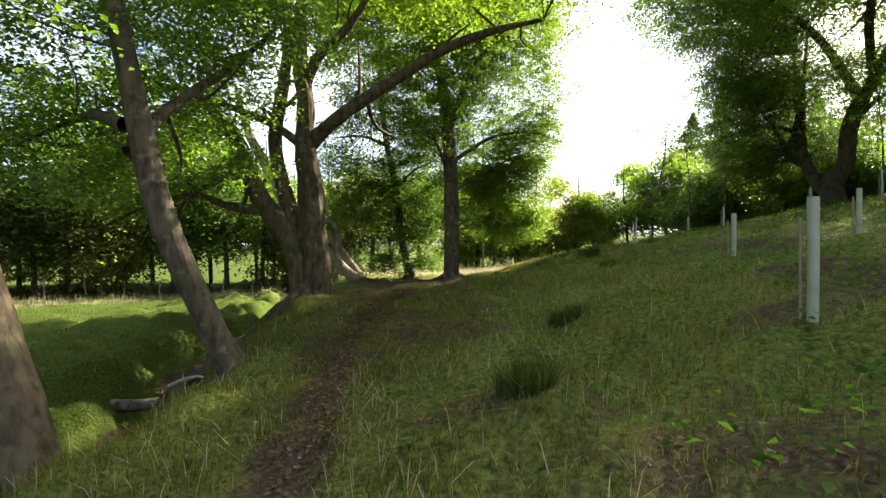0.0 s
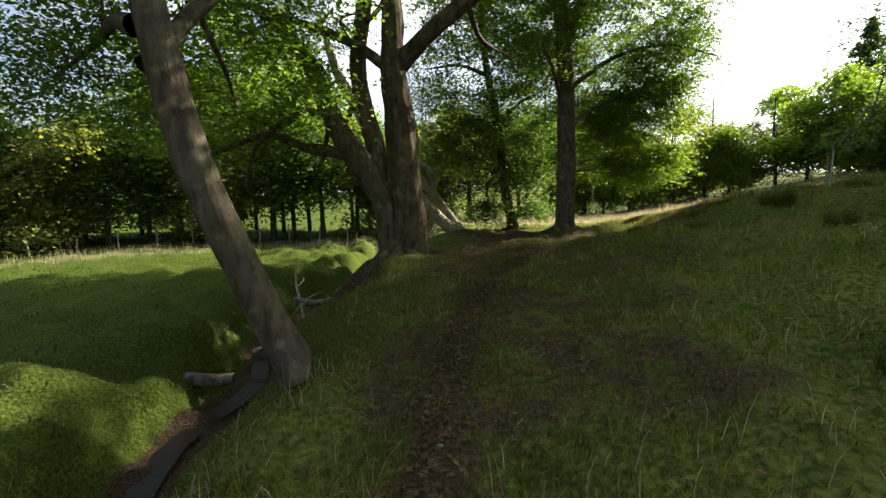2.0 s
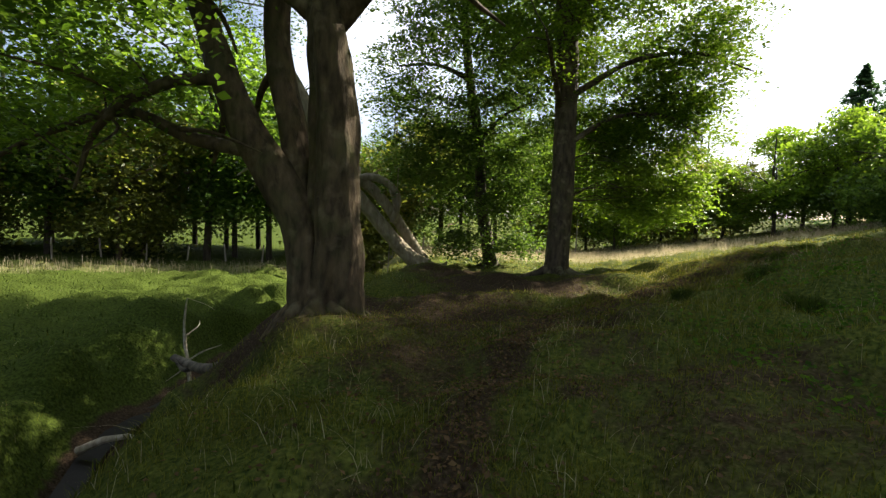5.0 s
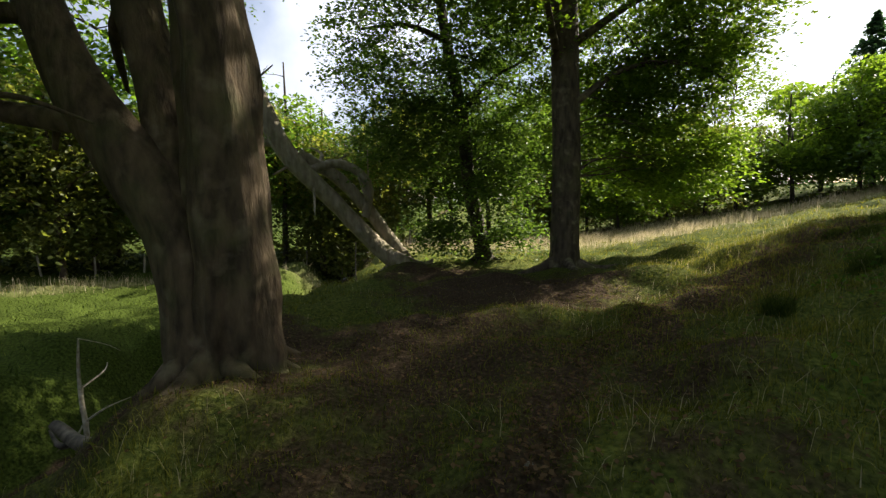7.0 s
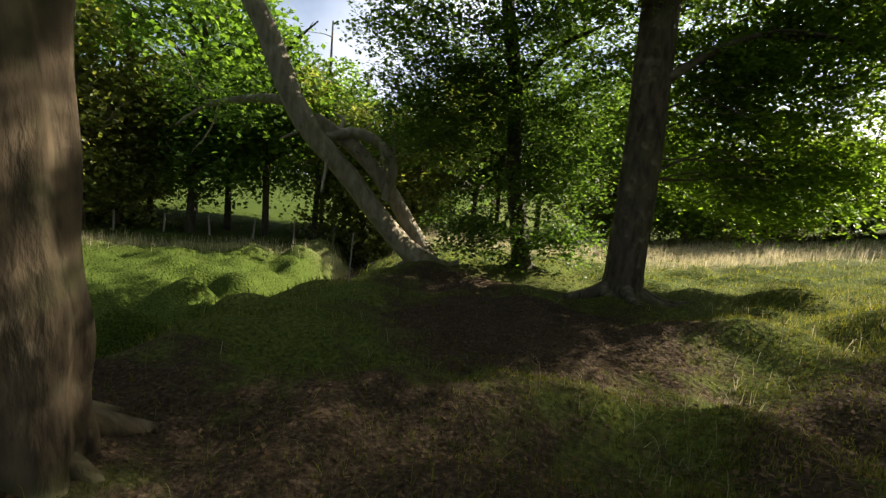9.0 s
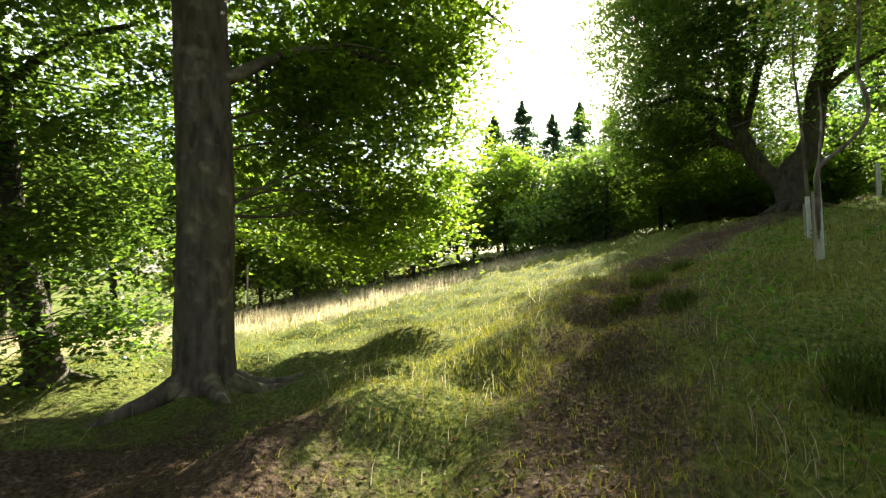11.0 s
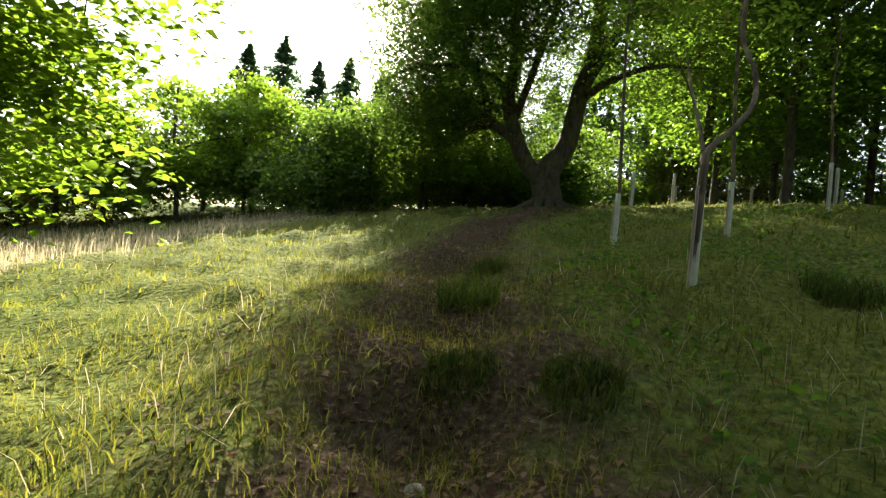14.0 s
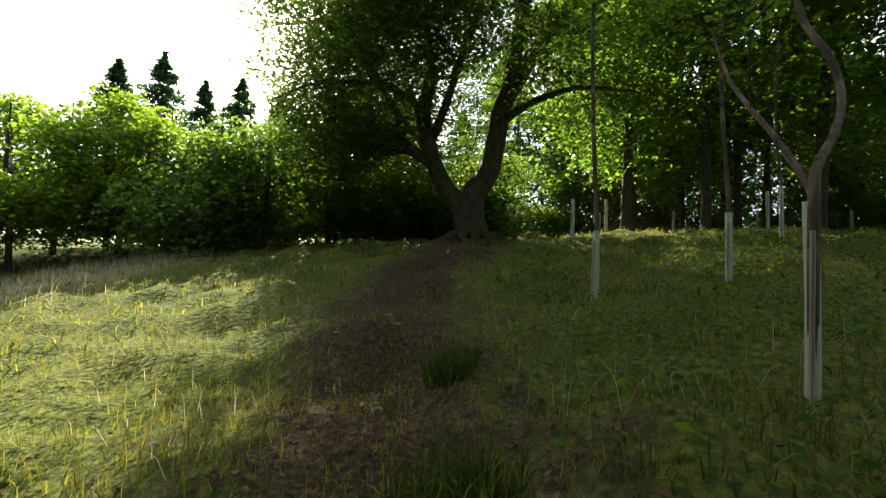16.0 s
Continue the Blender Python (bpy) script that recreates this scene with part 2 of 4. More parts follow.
def mesh_of(name, verts, faces, mat, smooth=False):
    me = bpy.data.meshes.new(name)
    verts, faces = np.asarray(verts, np.float32), np.asarray(faces, np.int32)
    k = faces.shape[1]
    me.vertices.add(len(verts))
    me.vertices.foreach_set("co", verts.ravel())
    me.loops.add(faces.size)
    me.loops.foreach_set("vertex_index", faces.ravel())
    me.polygons.add(len(faces))
    me.polygons.foreach_set("loop_start", np.arange(0, faces.size, k, dtype=np.int32))
    me.update(calc_edges=True)
    if smooth:
        me.polygons.foreach_set("use_smooth", np.ones(len(faces), bool))
    me.materials.append(mat)
    return me


def axis_steps(a, b, fine, far):
    mid = np.arange(a, b + fine / 2, fine)
    out = fine * np.cumsum(1.13 ** np.arange(1, 60))
    out = out[out < far]
    return np.concatenate([(a - out)[::-1], mid, b + out, [b + 900.0]])


gx, gy = axis_steps(-13, 16, 0.16, 400), axis_steps(-3, 27, 0.16, 400)
gx = np.concatenate([[-900.0], gx])
gy = np.concatenate([[-900.0], gy])
XX, YY = np.meshgrid(gx, gy)
ZZ = ground(XX, YY)
nx, ny = len(gx), len(gy)
idx = np.arange(nx * ny).reshape(ny, nx)
quads = np.stack([idx[:-1, :-1], idx[:-1, 1:], idx[1:, 1:], idx[1:, :-1]], -1).reshape(-1, 4)
gm = mesh_of("ground", np.stack([XX, YY, ZZ], -1).reshape(-1, 3), quads, GROUND, True)
for key, fn in (("soil", soil_at), ("straw_sunlit", straw_sunlit_at), ("moss", moss_shade_at)):
    a = gm.attributes.new(key, "FLOAT", "POINT")
    a.data.foreach_set("value", fn(XX, YY).astype(np.float32).ravel())
tagged(new("ground", gm), "uneven grassy slope with a trodden earth path beside a stream gully", "ground", kind="structure")

# the stream: a ribbon in its bed, unseen as water, blackened for the gully's shade
sy = np.arange(-20, 60, 0.5)
sx = stream_x(sy)
sv = np.concatenate([np.stack([sx - 0.16, sy, 0 * sy + BED + 0.05], -1), np.stack([sx + 0.26, sy, 0 * sy + BED + 0.05], -1)])
k = len(sy)
tagged(new("water", mesh_of("water", sv, [(i, i + k, i + k + 1, i + 1) for i in range(k - 1)], WATER, True)), "unseen stream water, near-black for the shaded gap of a narrow earth gully", "stream", kind="structure")


# ---------------------------------------------------------------- builders
def thing(name, loc, label, category, group="", kind=""):
    e = new(name)
    e.empty_display_size = 0.2
    e.location = loc
    return tagged(e, label, category, group, kind)


def part(name, me, parent, label=""):
    ob = new(name, me)
    ob.parent = parent
    if label:
        ob["label"] = label
    return ob


def smooth_line(points, n):
    """Points (x, y, z, r) along a smooth curve."""
    p = np.asarray(points, float)
    if len(p) == 2:
        return p[0] + (p[1] - p[0]) * np.linspace(0, 1, n)[:, None]
    q = np.vstack([2 * p[0] - p[1], p, 2 * p[-1] - p[-2]])
    out = []
    seg = len(p) - 1
    for u in np.linspace(0, seg - 1e-6, n):
        i = int(u)
        t = u - i
        a, b, c, d = q[i], q[i + 1], q[i + 2], q[i + 3]
        out.append(0.5 * (2 * b + (c - a) * t + (2 * a - 5 * b + 4 * c - d) * t * t + (3 * b - a - 3 * c + d) * t**3))
    out = np.array(out)
    out[:, 3] = out[:, 3].clip(0.004)
    return out


class Tubes:
    """Collects round limbs into one mesh."""

    def __init__(self, rng):
        self.v, self.f, self.n, self.rng = [], [], 0, rng

    def add(self, points, sides=8, n=None, lumps=0.0, flare=None):
        length = np.linalg.norm(np.diff(np.asarray(points, float)[:, :3], axis=0), axis=1).sum()
        n = n or max(4, int(length / 0.25))
        c = smooth_line(points, n)
        tan = np.gradient(c[:, :3], axis=0)
        tan /= np.linalg.norm(tan, axis=1, keepdims=True) + 1e-9
        ref = np.array([1.0, 0.13, 0]) if abs(tan[0, 0]) < 0.8 else np.array([0, 1.0, 0.1])
        u = np.cross(tan, ref)
        u /= np.linalg.norm(u, axis=1, keepdims=True) + 1e-9
        w = np.cross(tan, u)
        ang = np.linspace(0, 2 * math.pi, sides, endpoint=False)
        r = c[:, 3][:, None] * np.ones(sides)
        if lumps:
            ph = self.rng.uniform(0, 6.28, 6)
            s = np.linspace(0, length, n)[:, None]
            r = r * (1 + lumps * (np.sin(2 * ang + s * 0.5 + ph[0]) + 0.7 * np.sin(3 * ang - s * 0.9 + ph[1]) + 0.6 * np.sin(5 * ang + s * 0.35 + ph[2]) + 0.55 * np.sin(9 * ang + 1.5 * np.sin(s * 0.8 + ph[5])) + 0.8 * np.sin(s * 2.1 + ang + ph[3]) + 0.4 * np.sin(s * 6 + 2 * ang + ph[4])))
        if flare:  # (height, gain, number of roots)
            s = np.linspace(0, length, n)[:, None]
            fall = np.exp(-s / flare[0])
            r = r * (1 + flare[1] * fall * (0.45 + 0.55 * np.cos(flare[2] * ang + 0.8 * np.sin(ang * 2 + 1)) ** 2))
        v = c[:, None, :3] + r[..., None] * (np.cos(ang)[None, :, None] * u[:, None] + np.sin(ang)[None, :, None] * w[:, None])
        k = np.arange(n * sides).reshape(n, sides)
        f = np.stack([k[:-1], np.roll(k[:-1], -1, 1), np.roll(k[1:], -1, 1), k[1:]], -1).reshape(-1, 4)
        self.v.append(v.reshape(-1, 3))
        self.f.append(f + self.n)
        self.n += n * sides
        return c

    def mesh(self, name, mat):
        return mesh_of(name, np.concatenate(self.v), np.concatenate(self.f), mat, True)


def leaf_mesh(name, centres, size, mat, rng, flat=0.5):
    """Small pointed leaves, two triangles folded along the rib, one at each centre."""
    k = len(centres)
    az = rng.uniform(0, 2 * math.pi, k)
    nrm = np.stack([rng.normal(0, flat, k), rng.normal(0, flat, k), np.ones(k)], -1)
    nrm /= np.linalg.norm(nrm, axis=1, keepdims=True)
    d = np.stack([np.cos(az), np.sin(az), rng.normal(-0.25, 0.3, k)], -1)
    d -= nrm * (d * nrm).sum(1, keepdims=True)
    d /= np.linalg.norm(d, axis=1, keepdims=True) + 1e-9
    s = np.cross(nrm, d)
    L = size * rng.uniform(0.7, 1.3, (k, 1))
    W = L * rng.uniform(0.28, 0.4, (k, 1))
    c = np.asarray(centres)
    v = np.stack([c - d * L * 0.5, c + s * W + nrm * W * 0.35, c + d * L * 0.5, c - s * W + nrm * W * 0.35], 1).reshape(-1, 3)
    i = np.arange(k)[:, None] * 4
    return mesh_of(name, v, np.concatenate([np.stack([i + 0, i + 1, i + 2], -1).reshape(-1, 3), np.stack([i + 0, i + 2, i + 3], -1).reshape(-1, 3)]), mat)


def crown_points(rng, blobs, spray, per, hollow=0.45):
    """Centres of leaf sprays in egg-shaped blobs (x, y, z, rx, ry, rz, count), then the leaves round each."""
    cs = []
    for x, y, z, rx, ry, rz, count in blobs:
        d = rng.normal(0, 1, (int(count), 3))
        d /= np.linalg.norm(d, axis=1, keepdims=True)
        rad = rng.uniform(hollow**2, 1.0, (int(count), 1)) ** 0.5
        lump = 1 + 0.16 * np.sin(5 * d[:, :1] + 3 * d[:, 1:2] + x) + 0.12 * np.sin(7 * d[:, 2:] + 4 * d[:, 1:2] + y)
        cs.append(np.array([x, y, z]) + d * rad * lump * np.array([rx, ry, rz]))
    cs = np.concatenate(cs)
    k = len(cs)
    tilt = rng.normal(0, 0.25, (k, 2))
    q = np.clip(rng.normal(0, 1, (k, per, 3)), -1.8, 1.8) * np.array([spray, spray, spray * 0.22])
    q[..., 2] += q[..., 0] * tilt[:, None, 0] + q[..., 1] * tilt[:, None, 1] - 0.25 * (q[..., 0] ** 2 + q[..., 1] ** 2) / spray
    return cs, (cs[:, None] + q).reshape(-1, 3)


def twigs(tubes, rng, cs, lines, share, r0):
    """Thin branches from the nearest limb to a share of the sprays."""
    bones = np.concatenate(lines)
    for c in cs[rng.uniform(0, 1, len(cs)) < share]:
        d = np.linalg.norm((bones[:, :3] - c) * np.array([1, 1, 1.5]), axis=1) + (bones[:, 2] > c[2] + 0.5) * 1.5
        b = bones[d.argmin()]
        length = np.linalg.norm(b[:3] - c)
        if length < 0.3:
            continue
        m1 = b[:3] + (c - b[:3]) * 0.35 + rng.normal(0, 0.07, 3) * length + np.array([0, 0, 0.10 * length])
        m2 = b[:3] + (c - b[:3]) * 0.7 + rng.normal(0, 0.06, 3) * length + np.array([0, 0, 0.06 * length])
        r = min(b[3] * 0.6, r0 * (0.35 + 0.16 * length))
        tubes.add([(*b[:3], r), (*m1, r * 0.7), (*m2, r * 0.45), (*c, r * 0.15)], 5, 7)


def tree(seed, loc, label, trunk, limbs, blobs, bark_mat, leaf_mat, leaf=0.09, spray=0.35, per=60, share=0.35, r0=0.035, sides=14, lumps=0.05, flare=(0.35, 0.7, 5), name="tree", group="", flat=0.5, hollow=0.45):
    """A tree with a trunk, main limbs and a crown of leaves; all places from its foot."""
    rng = np.random.RandomState(seed)
    e = thing(name, loc, label, "tree", group)
    lines = []
    tt = Tubes(rng)
    lines.append(tt.add(trunk, sides, lumps=lumps, flare=flare, n=max(14, int(trunk[-1][2] / 0.16))))
    part("trunk", tt.mesh("trunk", bark_mat), e)
    for pts in limbs:
        tl = Tubes(rng)
        lines.append(tl.add(pts, 10, lumps=0.07))
        # knotty side branches
        line = lines[-1]
        for _ in range(max(2, len(line) // 4)):
            b = line[rng.randint(len(line) // 3, len(line))]
            d = rng.normal(0, 1, 3) + np.array([0, 0, 0.4])
            d /= np.linalg.norm(d)
            ln = rng.uniform(0.6, 1.8)
            r = b[3] * 0.42
            pts2 = [(*b[:3], r), (*(b[:3] + d * ln * 0.4 + rng.normal(0, 0.12, 3)), r * 0.75), (*(b[:3] + d * ln + rng.normal(0, 0.2, 3)), r * 0.3)]
            lines.append(tl.add(pts2, 6, 8))
        part("limb", tl.mesh("limb", bark_mat), e)
    cs, leaves = crown_points(rng, blobs, spray, per, hollow)
    tw = Tubes(rng)
    twigs(tw, rng, cs, lines, share, r0)
    if tw.v:
        tagged(part("branch", tw.mesh("branch", bark_mat), e), kind="stuff")
    tagged(part("crown", leaf_mesh("crown", leaves, leaf, leaf_mat, rng, flat), e), kind="stuff")
    return e


def on(x, y, sink=0.06):
    return (x, y, gz(x, y) - sink)


# ---------------------------------------------------------------- trees beside the stream
tree(11, on(-3.4, 4.0, 0.1), "grey-barked tree leaning out over the stream gully", [(0, 0, 0, 0.24), (-0.45, 0.1, 1.2, 0.22), (-1.0, 0.2, 2.8, 0.2), (-1.6, 0.2, 5, 0.16), (-2, 0, 8, 0.06)], [], [(-2.6, 0.0, 7.0, 2.6, 2.6, 2.2, 120)], BARK_GREY, LEAF, 0.09, 0.4, 80, group="trees by the stream")
lean_tree = tree(12, on(-3.0, 7.1, 0.1), "leaning mottled grey-brown tree on the stream bank", [(0, 0, 0, 0.23), (-0.38, -0.12, 0.9, 0.205), (-0.88, -0.26, 2.2, 0.19), (-1.25, -0.32, 3.7, 0.175), (-1.55, -0.3, 5.2, 0.15), (-2.1, -0.1, 7.5, 0.12), (-2.3, 0.1, 10, 0.04)],
     [[(-1.45, -0.3, 3.5, 0.13), (-1.3, 0.5, 4.4, 0.1), (-0.6, 1.6, 5.6, 0.07), (0.2, 2.0, 6.6, 0.03)], [(-1.5, -0.35, 3.9, 0.12), (-2.6, 0.5, 4.3, 0.08), (-3.8, 1.4, 4.4, 0.05), (-5, 1.8, 4.1, 0.02)]],
     [(-2.6, 1.0, 6.8, 3.2, 3.2, 2.6, 260), (-4.2, 2.2, 4.3, 2.4, 2.2, 1.1, 130), (-0.5, 1.6, 6.6, 1.8, 2.0, 1.5, 70), (-0.6, 2.2, 4.0, 0.7, 0.9, 0.5, 14)], BARK_BROWN, LEAF, 0.085, 0.36, 95, group="trees by the stream", flare=(0.3, 0.5, 4))
lean_tree.scale = (1.0, 1.0, 1.0)

# the old many-stemmed tree
big = tree(13, on(-3.45, 13.15, 0.15), "huge old multi-stemmed beech with smooth fluted grey bark", [(0.1, 0, 0, 0.42), (0.12, 0, 0.5, 0.38), (0.15, 0, 1.4, 0.35), (0.1, 0, 2.6, 0.34), (-0.02, 0, 3.7, 0.30), (-0.05, 0, 4.35, 0.27), (-0.1, 0.1, 5.4, 0.22), (-0.25, 0.2, 6.6, 0.19), (-0.2, 0.3, 8.5, 0.12), (0.1, 0.3, 11, 0.04)],
     [[(-0.16, -0.05, 0.0, 0.31), (-0.2, -0.02, 0.6, 0.29), (-0.34, 0, 1.3, 0.28), (-0.75, 0, 2.0, 0.26), (-1.3, 0.05, 2.8, 0.23), (-1.75, 0.1, 3.7, 0.21), (-2.2, 0.2, 4.6, 0.17), (-3.1, 0.4, 5.6, 0.1), (-4.2, 0.4, 6.2, 0.04)],
      [(-0.42, 0.12, 1.6, 0.26), (-0.62, 0.3, 2.5, 0.23), (-0.95, 0.4, 3.6, 0.2), (-1.0, 0.4, 4.6, 0.18), (-0.75, 0.3, 5.8, 0.15), (-0.6, 0.3, 7.2, 0.11), (-0.8, 0.3, 9.2, 0.04)],
      [(-0.05, 0.0, 4.1, 0.22), (0.45, -0.1, 4.55, 0.18), (1.1, -0.2, 5.0, 0.17), (2.3, -0.3, 5.75, 0.15), (3.6, -0.4, 6.5, 0.13), (4.9, -0.5, 6.95, 0.1), (6.2, -0.6, 7.2, 0.05)],
      [(-0.1, 0.0, 4.1, 0.13), (-0.7, -0.3, 4.55, 0.11), (-1.5, -0.6, 4.9, 0.09), (-2.6, -0.8, 5.3, 0.06), (-3.4, -0.9, 5.5, 0.03)],
      [(-0.2, 0.15, 5.6, 0.16), (0.3, 0.1, 6.6, 0.13), (1.1, 0, 7.3, 0.1), (1.8, 0, 8.4, 0.07), (2.2, 0, 9.6, 0.03)],
      [(-1.0, 0.0, 2.35, 0.11), (-2.0, -0.1, 2.5, 0.09), (-3.0, -0.2, 2.85, 0.07), (-4.3, -0.2, 2.5, 0.05), (-5.5, -0.3, 1.9, 0.02)],
      [(-1.6, 0.1, 3.4, 0.1), (-2.2, -0.4, 3.2, 0.08), (-3.0, -0.6, 2.6, 0.05), (-3.3, -0.7, 1.7, 0.02)]],
     # blobs above z 9 are out of view, added to shade path and meadow
     [(0.0, 0.3, 10.2, 4.2, 4.0, 2.6, 300), (-4.0, 0.8, 10.6, 3.8, 4.0, 2.2, 170), (2.6, -4.4, 9.4, 4.2, 4.4, 1.6, 230), (2.2, -8.6, 9.6, 4.0, 3.4, 1.6, 190), (-3.6, 0.3, 7.6, 2.6, 2.6, 1.6, 90), (4.6, -0.4, 8.4, 2.8, 2.2, 1.3, 110), (-4.2, -0.2, 3.3, 2.2, 1.6, 1.0, 70), (-2.6, -0.8, 4.9, 1.6, 1.0, 0.8, 35)], BARK_GREY, LEAF_BRIGHT, 0.1, 0.38, 95, share=0.3, sides=56, lumps=0.105, flare=(0.4, 0.55, 5), group="trees by the stream")
big.scale = (1.08, 1.08, 1.08)

# the bent twin-stemmed tree that leans back over the water
bent = tree(14, on(-3.75, 22.9, 0.2), "low bent twin-stemmed tree leaning over the stream, bark half lit", [(0.75, 0.1, -0.05, 0.256), (0.25, 0.0, 0.12, 0.307), (-0.3, -0.05, 0.5, 0.243), (-0.95, -0.3, 1.25, 0.218), (-1.6, -0.5, 2.0, 0.205), (-2.5, -0.85, 3.1, 0.218), (-3.2, -1.1, 4.6, 0.205), (-3.9, -1.35, 6.0, 0.154), (-4.4, -1.5, 8, 0.0512)],
     [[(0.3, 0.2, 0.15, 0.192), (-0.3, 0.25, 0.9, 0.166), (-0.85, 0.1, 1.75, 0.154), (-1.5, -0.2, 2.5, 0.154), (-2.3, -0.7, 3.05, 0.154)],
      [(-2.1, -0.62, 2.65, 0.115), (-1.5, -0.45, 2.85, 0.109), (-0.95, -0.3, 2.65, 0.109), (-0.68, -0.2, 2.2, 0.109), (-0.8, -0.2, 1.5, 0.102)],
      [(-2.6, -0.9, 3.3, 0.115), (-3.4, -0.8, 3.4, 0.0896), (-4.6, -0.9, 3.2, 0.0512), (-5.4, -1, 2.7, 0.0256)]],
     [(-4.6, -1.5, 7.6, 2.2, 2.2, 1.8, 70), (-4.4, -0.9, 3.6, 1.4, 1.2, 0.7, 26)], BARK_PALE, LEAF, 0.085, 0.36, 50, sides=16, lumps=0.07, flare=(0.35, 0.9, 5), group="trees by the stream")
bent.scale = (1.17, 1.17, 1.17)

slim = tree(15, on(-1.3, 24.0, 0.1), "slender dark-barked beech with drooping leafy sprays", [(0.1, 0, 0, 0.25), (0, 0, 0.6, 0.22), (-0.3, 0, 2.2, 0.2), (-0.55, 0.05, 4.4, 0.17), (-0.95, 0.1, 6.4, 0.14), (-1.2, 0.1, 9, 0.1), (-1.1, 0, 12.5, 0.06), (-1.0, 0.2, 16.5, 0.02)],
     [[(-0.5, 0, 4.2, 0.09), (0.3, -0.3, 5.0, 0.06), (1.2, -0.5, 5.4, 0.03)], [(-0.9, 0.1, 6.2, 0.09), (-2.0, -0.2, 6.6, 0.06), (-3.2, -0.4, 6.5, 0.03)]],
     # the two highest blobs are unseen, added to throw shade on the meadow
     [(-0.9, 0, 6.8, 3.2, 3.0, 3.4, 350), (-1.6, 0.2, 11.8, 3.6, 3.6, 2.6, 220), (-1.4, 0.4, 15.6, 3.8, 3.8, 2.4, 230), (-1.8, -0.4, 3.6, 1.9, 1.5, 1.2, 95), (0.7, 0.3, 4.2, 1.5, 1.4, 1.2, 45), (0.6, -0.5, 2.3, 1.0, 0.9, 0.8, 30), (-0.9, -0.8, 0.9, 0.8, 0.6, 0.5, 22), (0.9, -0.3, 1.0, 0.6, 0.5, 0.5, 16)], BARK_DARK, LEAF_DARK, 0.11, 0.4, 120, share=0.2, r0=0.025, flare=(0.3, 0.9, 5), group="trees by the stream")
slim.scale = (1.12, 1.12, 1.12)

tree(16, on(0.85, 20.6, 0.1), "tall straight dark beech with spreading roots and hanging sprays", [(0, 0, 0, 0.40), (0, 0, 0.7, 0.35), (0.03, 0, 2.5, 0.33), (0.0, 0, 5.0, 0.31), (-0.1, 0, 7.2, 0.3), (-0.3, 0, 8.6, 0.24), (-0.6, 0, 10.5, 0.17), (-0.7, 0, 13, 0.1), (-0.5, 0.3, 17.5, 0.03)],
     [[(0.05, 0, 7.0, 0.16), (0.5, 0, 8.2, 0.13), (1.2, -0.2, 9.6, 0.09), (2.2, -0.3, 10.8, 0.04)], [(0.2, -0.1, 4.0, 0.09), (1.4, 0.2, 4.8, 0.07), (2.8, 0.3, 4.9, 0.045), (3.9, 0.2, 4.3, 0.02)],
      [(0.2, 0, 5.4, 0.1), (1.8, 0.2, 6.4, 0.07), (3.6, 0.4, 6.7, 0.045), (5.2, 0.4, 6.2, 0.02)], [(-0.2, -0.2, 5.0, 0.09), (-0.6, -1.6, 5.8, 0.06), (-0.9, -3.2, 6.0, 0.03)]],
     # crown above z 11 is added out of view as a sun blocker
     [(2.2, 1.6, 8.2, 3.4, 3.4, 4.2, 430), (2.7, 1.5, 4.4, 2.2, 2.3, 2.0, 200), (3.0, 1.4, 2.6, 1.6, 1.4, 0.9, 90), (0.0, 0.6, 12.8, 4.0, 4.0, 2.8, 240), (-0.4, 0.5, 16.6, 4.0, 4.0, 2.6, 250), (-0.8, -1.2, 8.0, 2.4, 2.4, 2.8, 150), (1.4, 1.8, 4.0, 2.0, 1.8, 1.8, 100), (3.4, 1.0, 6.4, 1.7, 1.8, 2.2, 80), (2.6, 1.6, 12.0, 3.4, 3.4, 2.6, 260), (-2.6, -1.0, 11.0, 3.4, 3.4, 2.4, 200)], BARK_BROWN, LEAF_BRIGHT, 0.105, 0.33, 105, share=0.12, r0=0.022, sides=36, lumps=0.02, flare=(0.3, 1.5, 7), group="trees by the stream")

